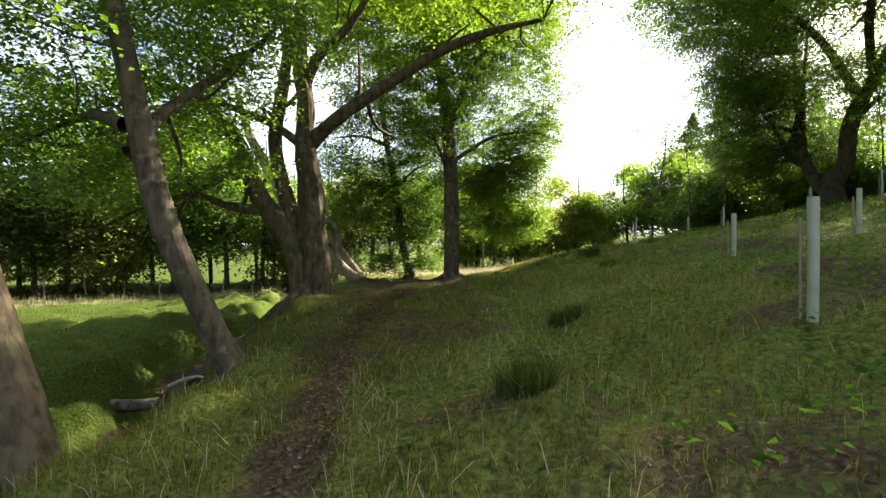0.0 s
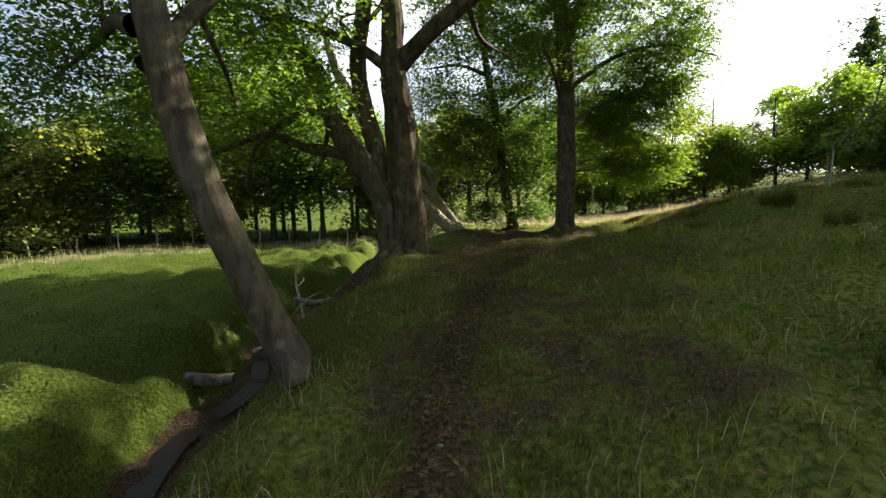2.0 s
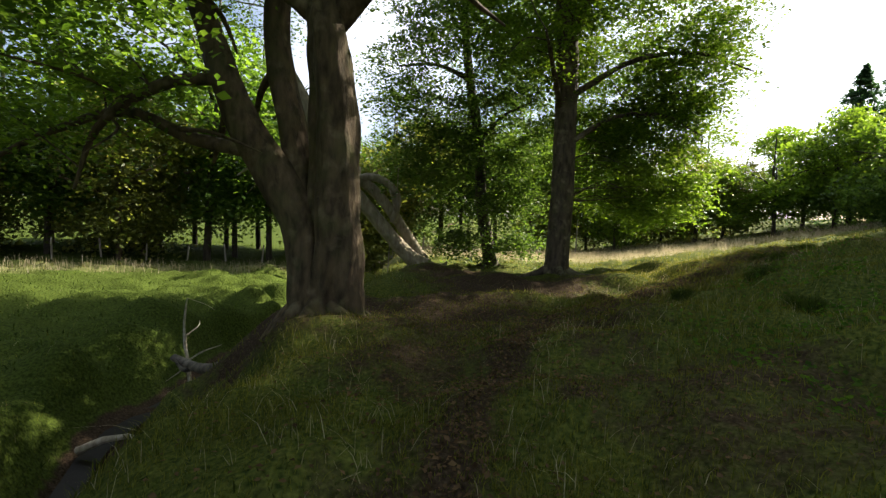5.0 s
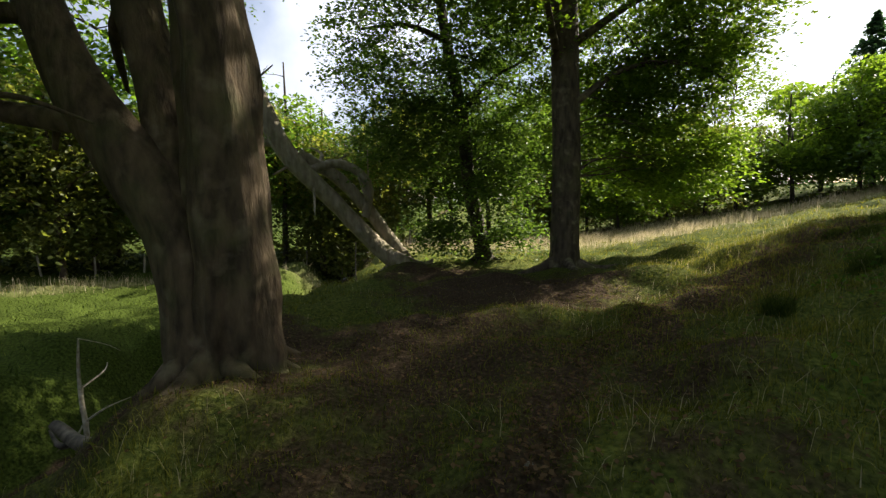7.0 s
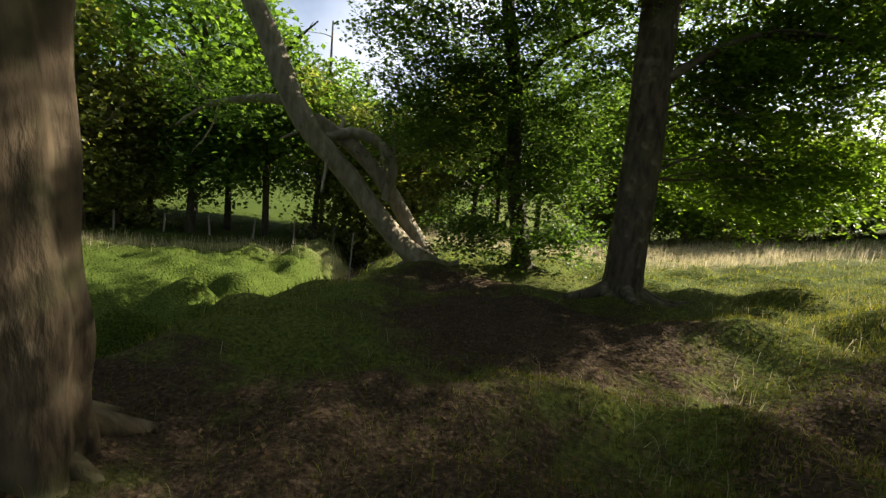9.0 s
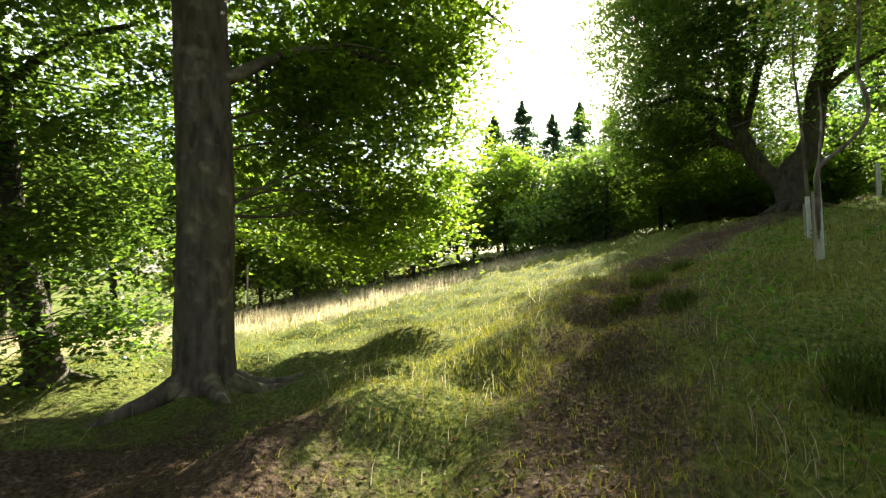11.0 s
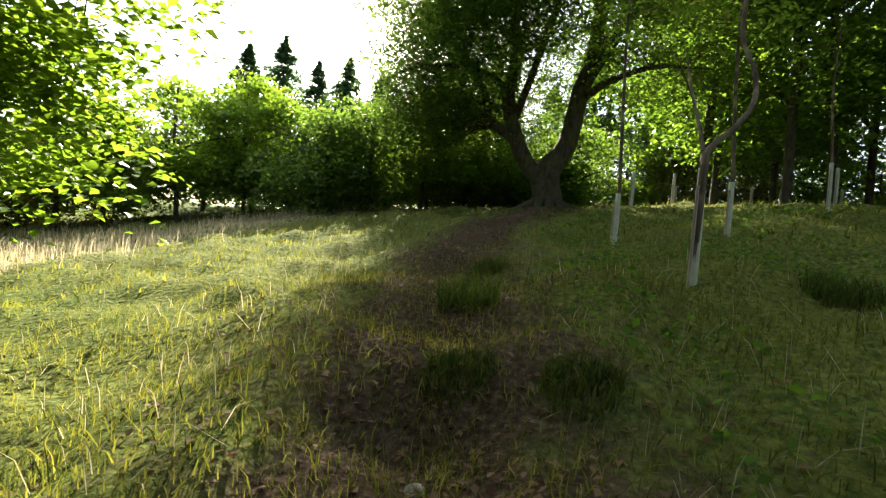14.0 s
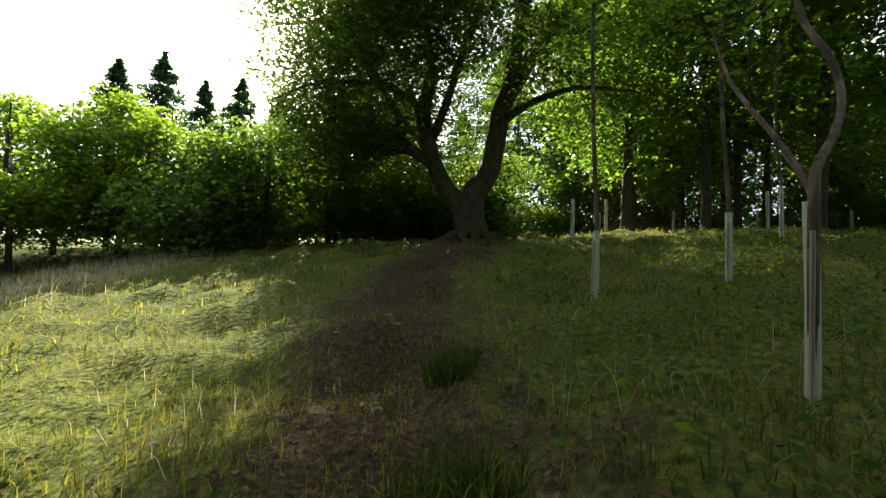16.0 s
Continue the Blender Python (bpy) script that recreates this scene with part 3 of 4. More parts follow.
# the great beech on the brow
oak = tree(17, on(18.7, 21.6, 0.2), "massive dark beech with forked trunk and wide crown", [(0.3, 0, 0, 0.62), (0.2, 0, 0.6, 0.55), (0.25, 0.1, 1.6, 0.5), (0.5, -0.4, 2.6, 0.38), (0.4, -0.7, 3.9, 0.34), (0.6, -0.9, 5.2, 0.32), (0.9, -1.5, 6.4, 0.27), (1.2, -2.2, 8.0, 0.2), (1.4, -2.6, 11, 0.07)],
     [[(0.1, 0.1, 1.1, 0.36), (-0.1, 0.8, 2.0, 0.32), (-0.2, 1.4, 3.2, 0.28), (-0.3, 1.7, 4.4, 0.25), (-0.2, 1.6, 6.2, 0.2), (-0.3, 2.0, 9, 0.07)], [(-0.1, 1.2, 2.7, 0.2), (-0.5, 2.3, 3.6, 0.17), (-0.6, 2.6, 4.6, 0.14), (-0.8, 3.8, 6.4, 0.08), (-0.9, 4.8, 7.0, 0.04)],
      # the two long limbs here carry unseen crown added for shade
      [(0.7, -1.0, 5.6, 0.24), (-2.0, -2.0, 8.0, 0.18), (-5.0, -2.6, 9.6, 0.12), (-9.0, -2.4, 10.6, 0.04)], [(0.9, -1.5, 6.4, 0.2), (-1.6, -4.0, 8.0, 0.16), (-3.6, -7.0, 8.8, 0.11), (-4.4, -11.5, 9.2, 0.04)], [(0.5, -0.8, 4.4, 0.16), (0.2, -1.9, 4.9, 0.12), (-0.2, -3.4, 5.1, 0.08), (-0.4, -5.0, 4.8, 0.03)], [(-0.1, 1.5, 3.5, 0.16), (-0.9, 0.6, 5.0, 0.14), (-1.5, -0.3, 7, 0.1), (-1.8, -1, 9, 0.04)], [(-0.2, 1.6, 4.6, 0.15), (-1.4, 2.6, 5.2, 0.1), (-2.6, 4.4, 5.0, 0.06), (-3.0, 6.0, 4.4, 0.03)]],
     # outlying and high blobs, mostly out of view, are added to shade slope and path
     [(0, 0, 9.0, 6.6, 7.0, 3.8, 640), (0.3, 0.3, 13.4, 5.6, 6.0, 3.6, 420), (-7.4, -2.8, 10.6, 4.2, 3.4, 2.2, 330), (-6.0, -6.5, 9.6, 4.4, 4.0, 2.2, 300), (-4.0, -11.0, 9.0, 4.0, 4.0, 2.0, 220), (-0.6, 3.8, 5.6, 3.6, 3.4, 2.2, 300), (-0.3, 5.4, 3.8, 2.3, 2.4, 1.5, 170), (0.2, -4.2, 6.0, 3.2, 3.0, 1.8, 130), (-2.6, 0, 6.4, 2.4, 3.5, 1.2, 110), (-2.4, 2.4, 6.8, 2.6, 2.8, 2.4, 220), (-3.0, 1.0, 8.2, 2.6, 3.0, 2.2, 120), (-2.0, 4.4, 4.6, 2.0, 2.0, 1.6, 110), (-0.5, 5.6, 9.0, 3.2, 3.0, 2.4, 230), (-4.5, 3.0, 12.0, 4.6, 4.6, 2.6, 360), (-0.5, 5.0, 12.4, 4.2, 4.2, 2.6, 260), (1.8, 1.6, 4.6, 2.2, 2.6, 1.9, 130)], BARK_DARK, LEAF_DARK, 0.12, 0.46, 64, share=0.22, r0=0.04, sides=22, lumps=0.06, flare=(0.5, 0.6, 6))
oak.scale = (0.93, 0.93, 0.93)

# ---------------------------------------------------------------- woodland all round: a few kinds, repeated
def wood_tree(seed, height, spread, low, bark_mat, leaf_mat, label, leaf=0.2, sprays=190, name="woodland_tree"):
    rng = np.random.RandomState(seed)
    lean = rng.uniform(-0.5, 0.5, 2)
    trunk = [(0, 0, -0.3, 0.14), (lean[0] * 0.3, lean[1] * 0.3, height * 0.3, 0.11), (lean[0], lean[1], height * 0.6, 0.08), (lean[0], lean[1], height * 0.95, 0.03)]
    limbs = []
    for i in range(4):
        a, z = rng.uniform(0, 6.28), height * rng.uniform(0.25, 0.6)
        limbs.append([(lean[0] * 0.5, lean[1] * 0.5, z, 0.07), (math.cos(a) * spread * 0.4, math.sin(a) * spread * 0.4, z + height * 0.1, 0.05), (math.cos(a) * spread * 0.8, math.sin(a) * spread * 0.8, z + height * 0.15, 0.02)])
    blobs = []
    for i in range(7):
        a, q = rng.uniform(0, 6.28), rng.uniform(0.15, 0.6)
        z = height * rng.uniform(low + 0.1, 0.88)
        s = spread * rng.uniform(0.4, 0.62) * (1.25 - 0.6 * z / height)
        blobs.append((math.cos(a) * spread * q, math.sin(a) * spread * q, z, s, s, s * 0.8, sprays // 7))
    return tree(seed, (0, 0, 0), label, trunk, limbs, blobs, bark_mat, leaf_mat, leaf, spread * 0.17, 44, share=0.1, r0=0.04, sides=8, flare=None, name=name, flat=0.8, hollow=0.6)


def fir(seed, height, spread):
    rng = np.random.RandomState(seed)
    e = thing("fir_tree", (0, 0, 0), "tall dark green conifer in the wood behind", "tree", "conifers")
    t = Tubes(rng)
    t.add([(0, 0, -0.3, 0.2), (0, 0, height * 0.5, 0.12), (0, 0, height, 0.02)], 8)
    part("trunk", t.mesh("trunk", BARK_DARK), e)
    pts = []
    for z0 in np.arange(height * 0.06, height, 0.3):
        for a in rng.uniform(0, 6.28, 9):
            z = min(z0 + rng.uniform(-0.4, 0.4), height)
            ln = 1.15 * spread * max(0.0, 1 - z / height) * rng.uniform(0.55, 1.15) + 0.03
            q = rng.uniform(0.1, 1, (26, 1))
            pts.append(np.hstack([q * ln * math.cos(a), q * ln * math.sin(a), z - 0.22 * q * ln + 0.12 * (q * ln) ** 2 / spread]) + rng.normal(0, 0.06 + 0.03 * ln, (26, 3)) * np.array([1, 1, 0.8]))
    part("crown", leaf_mesh("crown", np.concatenate(pts), 0.26, NEEDLE, rng, 0.9), e)
    return e


def place(protos, spots, rng):
    """Copies of the kinds at spots (x, y, size); the first of each kind takes a spot itself."""
    used = set()
    for i, (x, y, s) in enumerate(spots):
        p = protos[rng.randint(len(protos))]
        m = pose(x, y, gz(x, y) - 0.1, 0, 0, rng.uniform(0, 360))
        if p.name in used:
            c = copy_thing(p, m)
        else:
            used.add(p.name)
            c = p
            c.matrix_basis = m
        c.scale = (s, s, s * rng.uniform(0.92, 1.1))
    for p in protos:
        if p.name not in used:
            x, y, s = spots[0]
            p.matrix_basis = pose(x + 1.5, y + 2, gz(x + 1.5, y + 2) - 0.1)


rng = np.random.RandomState(3)
dull = [wood_tree(31, 9, 3.2, 0.12, BARK_DARK, LEAF_DARK, "leafy woodland tree at the far edge of the meadow"), wood_tree(32, 11, 3.6, 0.15, BARK_DARK, LEAF, "leafy woodland tree at the far edge of the meadow"), wood_tree(33, 7, 3.0, 0.05, BARK_GREY, LEAF_OLIVE, "olive green woodland tree at the far edge of the meadow")]
spots = []
for a in np.arange(-8, 98, 4.2):
    for dist in (27, 33):
        th = radians(a + rng.uniform(-1.5, 1.5))
        d = dist + rng.uniform(-2, 2)
        spots.append((-1 - d * math.sin(th), 9 + d * math.cos(th), rng.uniform(0.85, 1.2) * (1.2 if a < 50 else 1.0)))
place(dull, [s for s in spots if not (s[0] > -6 and s[1] < 40)], rng)
bushes = [wood_tree(41, 6.5, 3.4, 0.0, BARK_DARK, LEAF_DARK, "dense round dark green bush on the wood edge", 0.22, 190, "bush"), wood_tree(42, 7.5, 3.3, 0.02, BARK_DARK, LEAF_OLIVE, "yellow-green bushy tree on the wood edge", 0.22, 190, "bush"), wood_tree(43, 7, 3.0, 0.02, BARK_DARK, LEAF_BRIGHT, "bright green bushy tree on the wood edge", 0.22, 190, "bush")]
spots = []
for a in np.arange(0, 66, 5.0):
    for dist in (31, 36):
        th = radians(a + rng.uniform(-2, 2))
        d = dist + rng.uniform(-2, 2) - 0.1 * a
        spots.append((2 + d * math.sin(th), 13 + d * math.cos(th), rng.uniform(0.7, 1.05)))
spots += [(30 + rng.uniform(-1.5, 2), y, rng.uniform(0.5, 0.75)) for y in np.arange(-8, 30, 2.6)]
spots += [(25.5 + rng.uniform(-1.5, 3), y, rng.uniform(0.45, 0.7)) for y in np.arange(23.5, 40, 1.7)]
place(bushes, spots, rng)
firs = [fir(51, 14, 7.5), fir(52, 12, 6.5)]
spots = [(2 + d * math.sin(radians(a)), 13 + d * math.cos(radians(a)), rng.uniform(0.8, 1.1)) for a, d in [(a, 44 + rng.uniform(-3, 6)) for a in np.arange(35, 50, 3.4)]]
spots += [(34 + rng.uniform(-2, 8), y, rng.uniform(0.8, 1.1)) for y in np.arange(-4, 36, 3.6)]
place(firs, spots, rng)
woods = [wood_tree(61, 13, 3.0, 0.2, BARK_DARK, LEAF, "slim young woodland tree behind the tree guards"), wood_tree(62, 12, 2.8, 0.14, BARK_DARK, LEAF,  "slim young woodland tree behind the tree guards")]
spots = [(24 + rng.uniform(0, 8), y + rng.uniform(-1, 1), rng.uniform(0.9, 1.25)) for y in np.arange(-8, 20, 1.7)]
# near row, scaled tall and extended south out of view to shade the slope
spots += [(18.2 + 0.12 * y + rng.uniform(-1, 1.5), y, rng.uniform(1.2, 1.4)) for y in (-4.0, -1.0, 2.0, 4.6, 7.0, 9.6, 12.0, 14.6, 17.0)]
spots += [(33 + rng.uniform(0, 6), y, rng.uniform(1.0, 1.3)) for y in np.arange(-10, 26, 3.0)]
place(woods, spots, rng)

# ---------------------------------------------------------------- tree guards and stakes on the slope
def guard(x, y, h, tall=0.0, seed=1):
    rng = np.random.RandomState(seed)
    e = thing("tree_guard", on(x, y, 0.05), "pale plastic tube guard round a young tree" if tall else "pale plastic tube guard on the grass slope", "tree guard", "tree guards")
    t = Tubes(rng)
    w = 0.035 if tall else 0.04
    t.add([(0, 0, 0, w), (0.01, 0, h * 0.5, w * 0.97), (0.02, 0.01, h, w * 1.02)], 14, 10, lumps=0.015)
    part("tube", t.mesh("tube", TUBE), e)
    t = Tubes(rng)
    t.add([(-0.07, 0.03, -0.1, 0.014), (-0.07, 0.03, h * 0.85, 0.014)], 4, 2)
    part("stake", t.mesh("stake", POST), e)
    return e


def sapling(seed, x, y, trunk, limbs, blobs, leaf_mat, label):
    return tree(seed, (x, y, gz(x, y) - 0.05), label, trunk, limbs, blobs, BARK_BROWN, leaf_mat, 0.08, 0.28, 36, share=0.5, r0=0.02, sides=8, flare=None, name="young_tree", group="young trees")


guard(7.45, 16.62, 1.05, 1, 1)
sapling(71, 7.45, 16.62, [(0, 0, 0.2, 0.028), (0, 0, 1.05, 0.03), (0.08, -0.04, 1.25, 0.026), (0.36, -0.22, 1.5, 0.023), (0.58, -0.34, 1.78, 0.023), (0.7, -0.32, 2.1, 0.022), (0.84, -0.2, 2.5, 0.02), (1.0, -0.2, 3.3, 0.018), (1.1, -0.1, 4.3, 0.01)], [[(0.02, 0, 1.1, 0.022), (0.35, 0.08, 1.5, 0.018), (0.8, 0.21, 2.0, 0.014), (1.0, 0.3, 2.5, 0.006)]], [(1.0, -0.1, 3.9, 1.0, 1.0, 1.0, 26)], LEAF_OLIVE, "young tree with a kinked bare stem growing from a tube guard")
for i, (x, y, h, up) in enumerate(((9.96, 17.72, 0.8, 1), (10.5, 16.33, 0.8, 1), (3.15, 3.05, 1.0, 0), (5.2, 7.3, 0.75, 0), (7.4, 7.4, 0.9, 0), (14.6, 14.6, 1.0, 1), (15.2, 18.3, 0.9, 0), (18.0, 17.6, 1.0, 0), (17.5, 14.0, 1.0, 0))):
    guard(x, y, h, up, 80 + i)
    if up:
        sapling(90 + i, x, y, [(0, 0, 0.2, 0.025), (0.03, 0, h, 0.025), (0.1, 0.08, 2.2, 0.022), (0.0, 0.1, 3.4, 0.015), (0.1, 0, 4.6, 0.006)], [], [(0.05, 0, 3.6, 0.8, 0.8, 1.2, 22)], LEAF, "thin young tree growing out of a tube guard")


def fence_post(x, y, h, lean=0.0):
    e = thing("fence_post", on(x, y, 0.1), "weathered grey wooden fence post", "fence post", "old fence posts")
    t = Tubes(np.random.RandomState(int(x * 10 + y * 7) % 999))
    t.add([(0, 0, 0, 0.045), (lean * 0.5, 0, h * 0.5, 0.043), (lean, 0, h, 0.04)], 7, 6, lumps=0.03)
    part("post", t.mesh("post", POST), e)
    return e


for i in range(24):
    th = radians(-2 + i * 4.1)
    fence_post(-1 - 25 * math.sin(th), 9 + 25 * math.cos(th), rng.uniform(0.85, 1.2), rng.uniform(-0.12, 0.12))
for i, y in enumerate(np.arange(4, 20, 2.3)):
    fence_post(20.3 + 0.08 * y, y, rng.uniform(0.9, 1.1), rng.uniform(-0.1, 0.1))
fence_post(3.9, 38.0, 2.4, 0.03)

# ---------------------------------------------------------------- dead wood in the gully
def dead_branch(x, y, pts, label, mat, name="dead_branch", twig=0, sink=0.05):
    rng = np.random.RandomState(int(abs(x * 31 + y * 17)) % 997)
    e = thing(name, on(x, y, sink), label, "branch")
    t = Tubes(rng)
    line = t.add(pts, 9, lumps=0.08)
    part("stem", t.mesh("stem", mat), e)
    for _ in range(twig):
        t = Tubes(rng)
        b = line[rng.randint(2, len(line))]
        d = rng.normal(0, 1, 3) * np.array([1, 1, 0.6]) + np.array([0, 0, 0.4])
        d *= rng.uniform(0.3, 0.8) / np.linalg.norm(d)
        t.add([(*b[:3], b[3] * 0.6), (*(b[:3] + d * 0.5 + rng.normal(0, 0.05, 3)), b[3] * 0.45), (*(b[:3] + d), b[3] * 0.15)], 5, 6)
        part("twig", t.mesh("twig", mat), e)
    return e


dead_branch(-6.75, 9.9, [(-0.55, 0, 0.2, 0.1), (-0.1, 0.03, 0.17, 0.115), (0.35, 0.05, 0.16, 0.11), (0.8, 0.1, 0.22, 0.09)], "short grey-topped log lying across the stream gully", WET, "log")
dead_branch(-7.7, 15.6, [(0.5, -0.3, 0.2, 0.04), (0.35, -0.15, 0.7, 0.035), (0.15, 0, 1.1, 0.03), (0.1, 0.05, 1.6, 0.022), (0.2, 0, 2.1, 0.012)], "bleached dead branch standing up out of the gully", DEAD, twig=5)
dead_branch(-6.3, 14.2, [(-0.9, 0.6, 0.7, 0.08), (0.2, 0, 0.75, 0.1), (1.4, -0.5, 1.2, 0.09), (2.3, -0.9, 1.7, 0.06)], "dark fallen limb bridging the gully by the old beech", WET, "fallen_limb", twig=2)
dead_branch(-7.2, 12.6, [(0, 0, 0.3, 0.06), (0.5, 0.2, 0.5, 0.05), (1.0, 0.3, 0.45, 0.03)], "short broken stick on the gully edge", DEAD, twig=2)

# ---------------------------------------------------------------- grass
def blades(name, label, xs, ys, hs, ws, mat, rng, lean=0.45, kind="stuff", origin=None):
    k = len(xs)
    z = ground(xs, ys) - 0.01
    a = rng.uniform(0, 2 * math.pi, k)
    b = rng.uniform(0, 2 * math.pi, k)
    side = np.stack([np.cos(a), np.sin(a), 0 * a], -1) * ws[:, None] * 0.5
    tip = np.stack([np.cos(b), np.sin(b), 0 * b], -1) * (hs * np.abs(rng.normal(0, lean, k)))[:, None]
    up = np.stack([0 * hs, 0 * hs, hs], -1)
    o = np.stack([xs, ys, z], -1)
    if origin is not None:
        o = o - np.array(origin)
    v = np.stack([o - side, o + side, o + tip * 0.35 + up * 0.6 + side * 0.7, o + tip * 0.35 + up * 0.6 - side * 0.7, o + tip + up * 0.95], 1).reshape(-1, 3)
    i = np.arange(k)[:, None] * 5
    f = np.concatenate([np.hstack([i, i + 1, i + 2]), np.hstack([i, i + 2, i + 3]), np.hstack([i + 3, i + 2, i + 4])])
    me = mesh_of(name, v, f, mat)
    if label:
        return tagged(new(name, me), label, "grass", kind=kind)
    return me


def scatter(rng, k, near):
    """Places on the slope, thicker along the walk."""
    t = rng.uniform(-1, 17.5, k)
    px = np.interp(t, [-1, 0, 4, 8, 10.5, 12, 14, 16, 17.5], [0, 0, -1, -0.9, 0, 0.9, 3.2, 5.4, 8.5])
    py = np.interp(t, [-1, 0, 4, 8, 10.5, 12, 14, 16, 17.5], [-1, 0.5, 5, 10, 12.9, 14.7, 16.5, 18, 19.5])
    r = near * np.abs(rng.standard_t(2.2, k))
    a = rng.uniform(0, 2 * math.pi, k)
    x, y = px + r * np.cos(a), py + r * np.sin(a)
    ok = (x > -24) & (x < 24) & (y > -3) & (y < 34) & (np.abs(x - stream_x(y) - 0.1) > 0.6)
    return x[ok], y[ok]


rng = np.random.RandomState(21)
x, y = scatter(rng, 270000, 3.2)
keep = rng.uniform(0, 1, len(x)) > soil_at(x, y) * 1.15 - 0.25 + 0.12 * rough_field(x, y, 0.5, 2.5) * 0.3
x, y = x[keep], y[keep]
lush = np.clip(0.5 + 0.22 * rough_field(x + 40, y, 0.9, 4.0), 0, 1) * (1 - soil_at(x, y))
tall = step(0.8, 3.0, np.abs(x - path_x(y)) + 3 * step(12, 14, y) - 3 * step(13, 16, y) * step(12, 4, x))
hs = (0.03 + 0.05 * lush + 0.06 * tall * rng.uniform(0, 1, len(x))) * rng.uniform(0.5, 1.4, len(x))
blades("grass", "short green meadow grass on the slope", x, y, hs, rng.uniform(0.004, 0.008, len(x)), BLADE, rng, 0.8)
# far turf in broader blades
x, y = rng.uniform(-26, 26, 90000), rng.uniform(-2, 40, 90000)
keep = (rng.uniform(0, 1, len(x)) > soil_at(x, y)) & (np.abs(x - stream_x(y) - 0.1) > 0.6)
x, y = x[keep], y[keep]
close = np.where((x > -3.5) & (x < 10) & (y < 22.5), 0.38, 1.0)
hs, ws = rng.uniform(0.04, 0.15, len(x)) * close**0.4, rng.uniform(0.012, 0.028, len(x)) * close
# darker blades across the stream carry the painted meadow shade
shaded_turf = moss_shade_at(x, y) > 0.5
for label, pick, mat in (("rough green grass over the far slope", ~shaded_turf, BLADE), ("lush grass on the meadow across the stream, coloured dark for tree shade", shaded_turf, BLADE_DARK)):
    blades("grass", label, x[pick], y[pick], hs[pick], ws[pick], mat, rng, 0.8)
# pale blades also fill the meadow-edge band that imitates sunlight
x, y = rng.uniform(-22, 30, 160000), rng.uniform(8, 46, 160000)
keep = rng.uniform(0, 1, len(x)) < straw_sunlit_at(x, y) ** 1.3
x, y = x[keep], y[keep]
blades("dry_grass", "tall pale seeding grass along the sunny rise", x, y, rng.uniform(0.2, 0.5, len(x)), rng.uniform(0.006, 0.015, len(x)), STRAW, rng, 0.3)
# fallen leaves
x, y = scatter(rng, 60000, 2.6)
keep = rng.uniform(0, 1, len(x)) < soil_at(x, y) * 0.55 + 0.07
x, y = x[keep], y[keep]
tagged(new("leaf_litter", leaf_mesh("leaf_litter", np.stack([x, y, ground(x, y) + rng.uniform(0.0, 0.04, len(x))], -1), 0.042, LITTER, rng, 0.35)), "dry brown beech leaves scattered over bare earth", "leaf litter", kind="stuff")


def tuft(x, y, r, h, n, seed):
    rng = np.random.RandomState(seed)
    e = thing("grass_tussock", on(x, y, 0.0), "dark green coarse grass tussock on the slope", "tussock", "tussocks")
    a, q = rng.uniform(0, 6.28, n), r * np.sqrt(rng.uniform(0, 1, n)) * 0.6
    o = e.location
    me = blades("blades", "", x + q * np.cos(a), y + q * np.sin(a), h * rng.uniform(0.5, 1.1, n), rng.uniform(0.006, 0.012, n), BLADE_DARK, rng, 0.75, origin=(o[0], o[1], o[2]))
    tagged(part("blade", me, e), kind="stuff")


for i, (x, y, r, h) in enumerate(((6.08, 18.07, 0.55, 0.36), (4.91, 17.52, 0.4, 0.15), (4.97, 16.94, 0.4, 0.15), (3.0, 12.5, 0.45, 0.3), (4.6, 13.0, 0.7, 0.45), (0.82, 2.4, 0.4, 0.28), (1.8, 5.1, 0.45, 0.28), (2.0, 13.75, 0.3, 0.24), (3.7, 15.0, 0.5, 0.35), (7.6, 18.6, 0.4, 0.3), (4.2, 10.2, 0.5, 0.35), (7.5, 15.6, 0.6, 0.35))):
    tuft(x, y, r * 0.75, h * 0.75, 420, 200 + i)


# ---------------------------------------------------------------- roots, stakes, stones, weeds
def roots(owner, n, r, length, seed, mat):
    rng = np.random.RandomState(seed)
    ox, oy, oz = owner.location
    k = owner.scale[0]
    for i in range(n):
        a = 2 * math.pi * (i + rng.uniform(-0.25, 0.25)) / n
        ln = length * rng.uniform(0.7, 1.2)
        pts = []
        for q, up, w in ((0.12, 0.9, 1.25), (0.38, 0.32, 1.0), (0.62, 0.02, 0.7), (1.0, -0.25, 0.3)):
            b = a + 0.35 * q * math.sin(i * 2.1)
            x, y = ox + ln * q * math.cos(b), oy + ln * q * math.sin(b)
            pts.append(((x - ox) / k, (y - oy) / k, (gz(x, y) + up * r * 2.2 - oz) / k, r * w / k))
        t = Tubes(rng)
        t.add(pts, 8, 12, lumps=0.08)
        part("root", t.mesh("root", mat), owner)


for ob in [o for o in scene.objects if o.name == "tree" or o.name.startswith("tree.")]:
    lab = ob.get("label", "")
    if "spreading roots" in lab:
        roots(ob, 8, 0.11, 1.25, 5, BARK_BROWN)
    elif "huge old" in lab:
        roots(ob, 8, 0.13, 0.95, 6, BARK_GREY)
    elif "slender dark" in lab:
        roots(ob, 6, 0.08, 0.8, 7, BARK_DARK)
    elif "massive dark" in lab:
        roots(ob, 8, 0.16, 1.8, 8, BARK_DARK)
    elif "low bent" in lab:
        roots(ob, 6, 0.09, 0.9, 9, BARK_PALE)

dead_branch(-3.9, 19.0, [(0, 0, -0.1, 0.018), (0.01, 0, 0.5, 0.016), (0.03, 0, 1.0, 0.012)], "thin upright stake on the stream bank", POST, "stake")


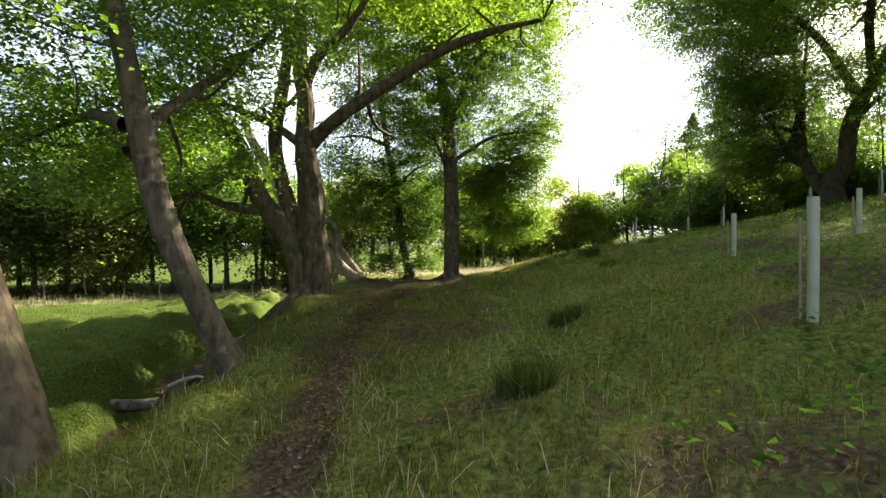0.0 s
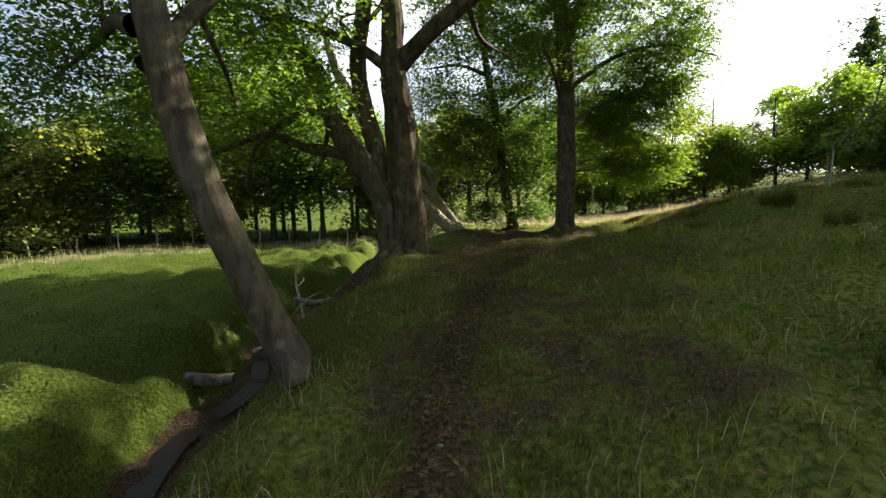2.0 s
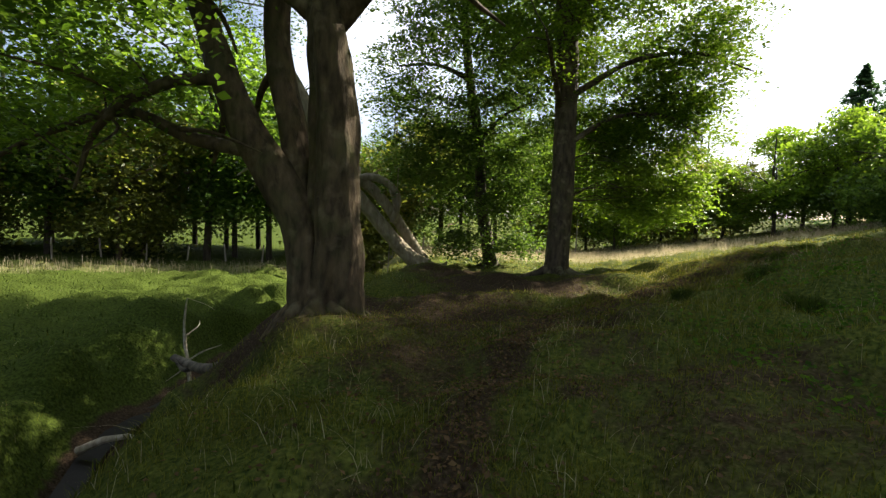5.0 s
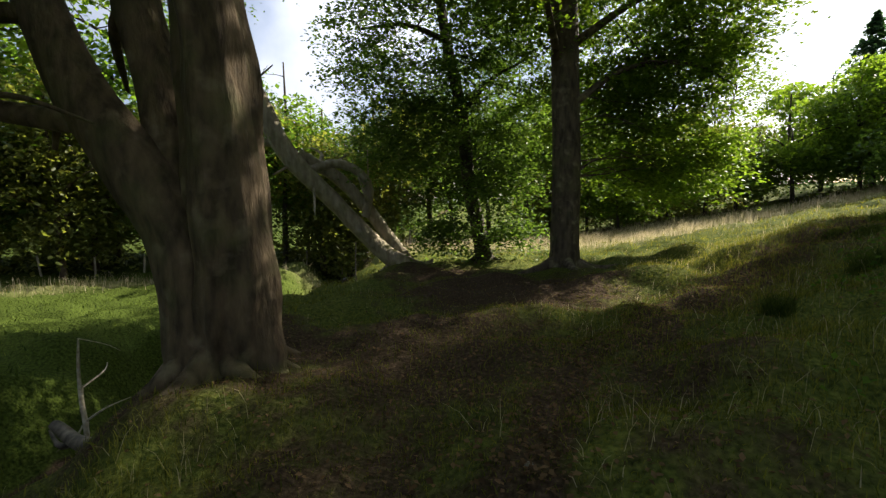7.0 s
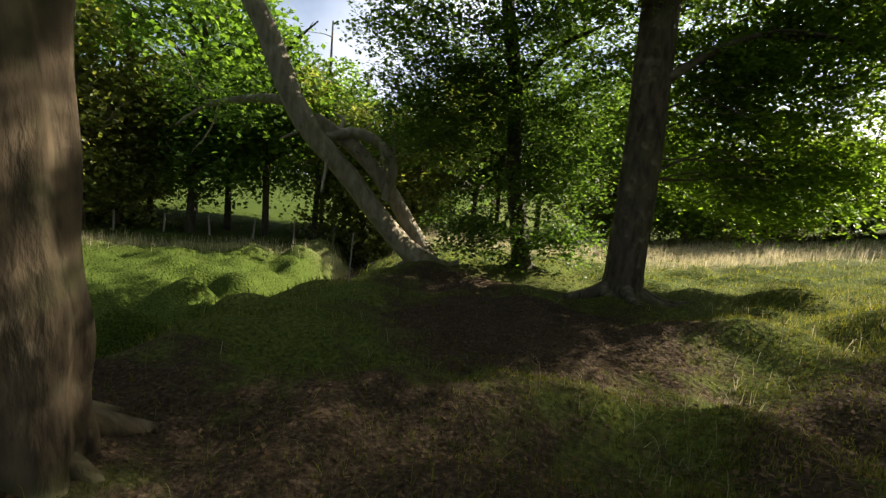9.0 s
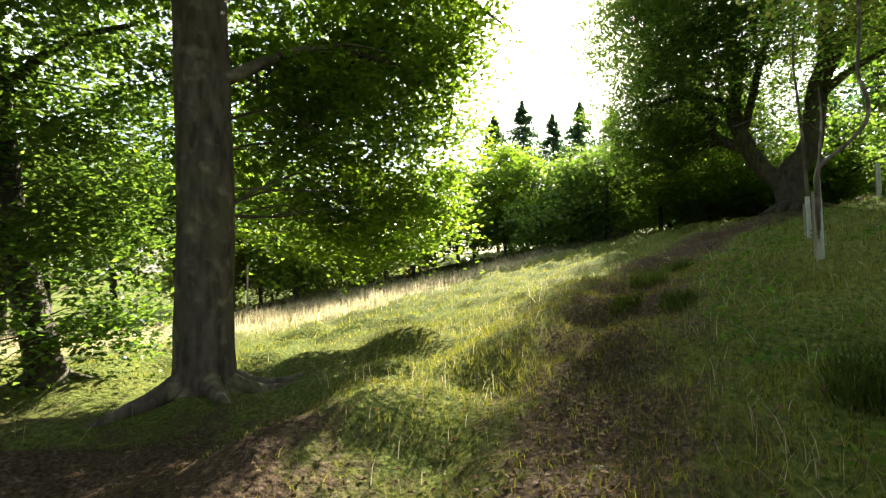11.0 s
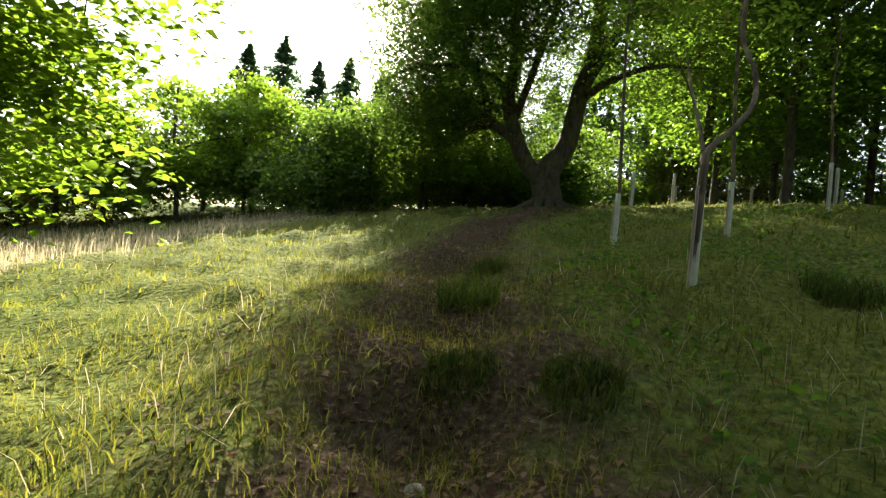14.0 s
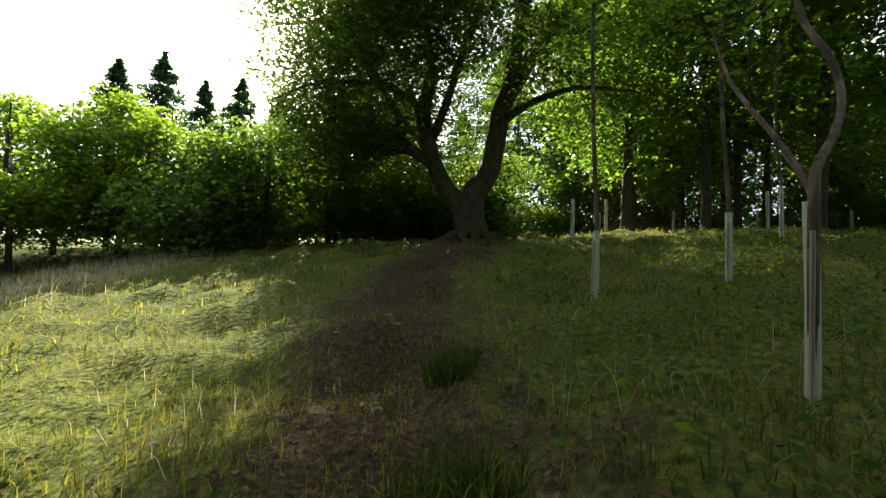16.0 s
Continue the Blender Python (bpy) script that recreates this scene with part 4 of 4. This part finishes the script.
def stone(x, y, r, seed):
    rng = np.random.RandomState(seed)
    bm = bmesh.new()
    bmesh.ops.create_icosphere(bm, subdivisions=2, radius=r)
    for v in bm.verts:
        v.co *= 1 + 0.25 * noise.noise(v.co / r * 1.3 + Vector((seed, 0, 0)))
        v.co.z *= 0.55
    me = bpy.data.meshes.new("stone")
    bm.to_mesh(me)
    bm.free()
    me.materials.append(STONE)
    ob = tagged(new("stone", me), "small pale stone half sunk in the path", "stone", "stones on the path")
    ob.location, ob.rotation_euler = (x, y, gz(x, y) + r * 0.15), (0, 0, rng.uniform(0, 6))


srng = np.random.RandomState(77)
for i in range(14):
    y0 = srng.uniform(1.5, 12.0)
    stone(float(path_x(y0)) + srng.uniform(-0.35, 0.35), y0, srng.uniform(0.012, 0.028), i)
for i in range(10):
    x0 = srng.uniform(1.5, 9.0)
    stone(x0, float(np.interp(x0, [1.5, 3.9, 7, 10.7], [15.2, 17.3, 19.2, 20.8])) + srng.uniform(-0.8, 0.6), srng.uniform(0.018, 0.04), 40 + i)

# broad-leaved weeds among the grass of the slope
x, y = srng.uniform(1.2, 15, 26000), srng.uniform(1, 19, 26000)
patch = 0.5 + 0.25 * rough_field(x - 9, y + 5, 1.0, 5.0)
side = y - np.interp(x, [-1, 0.3, 1.5, 3.9, 7, 10.7, 19], [11, 13, 15.2, 17.3, 19.2, 20.8, 21.5])
keep = (srng.uniform(0, 1, len(x)) < patch * step(-0.8, -2.0, side)) & (x > 0.8)
x, y = x[keep], y[keep]
tagged(new("weeds", leaf_mesh("weeds", np.stack([x, y, ground(x, y) + srng.uniform(0.03, 0.16, len(x))], -1), 0.06, WEED, srng, 0.6)), "low broad-leaved weeds among the slope grass", "weeds", kind="stuff")

# bleached stems standing over the turf
x, y = scatter(srng, 9000, 3.5)
keep = soil_at(x, y) < 0.45
x, y = x[keep], y[keep]
blades("dry_stems", "thin pale dead grass stems over the turf", x, y, srng.uniform(0.08, 0.24, len(x)), srng.uniform(0.003, 0.006, len(x)), STRAW, srng, 0.9)
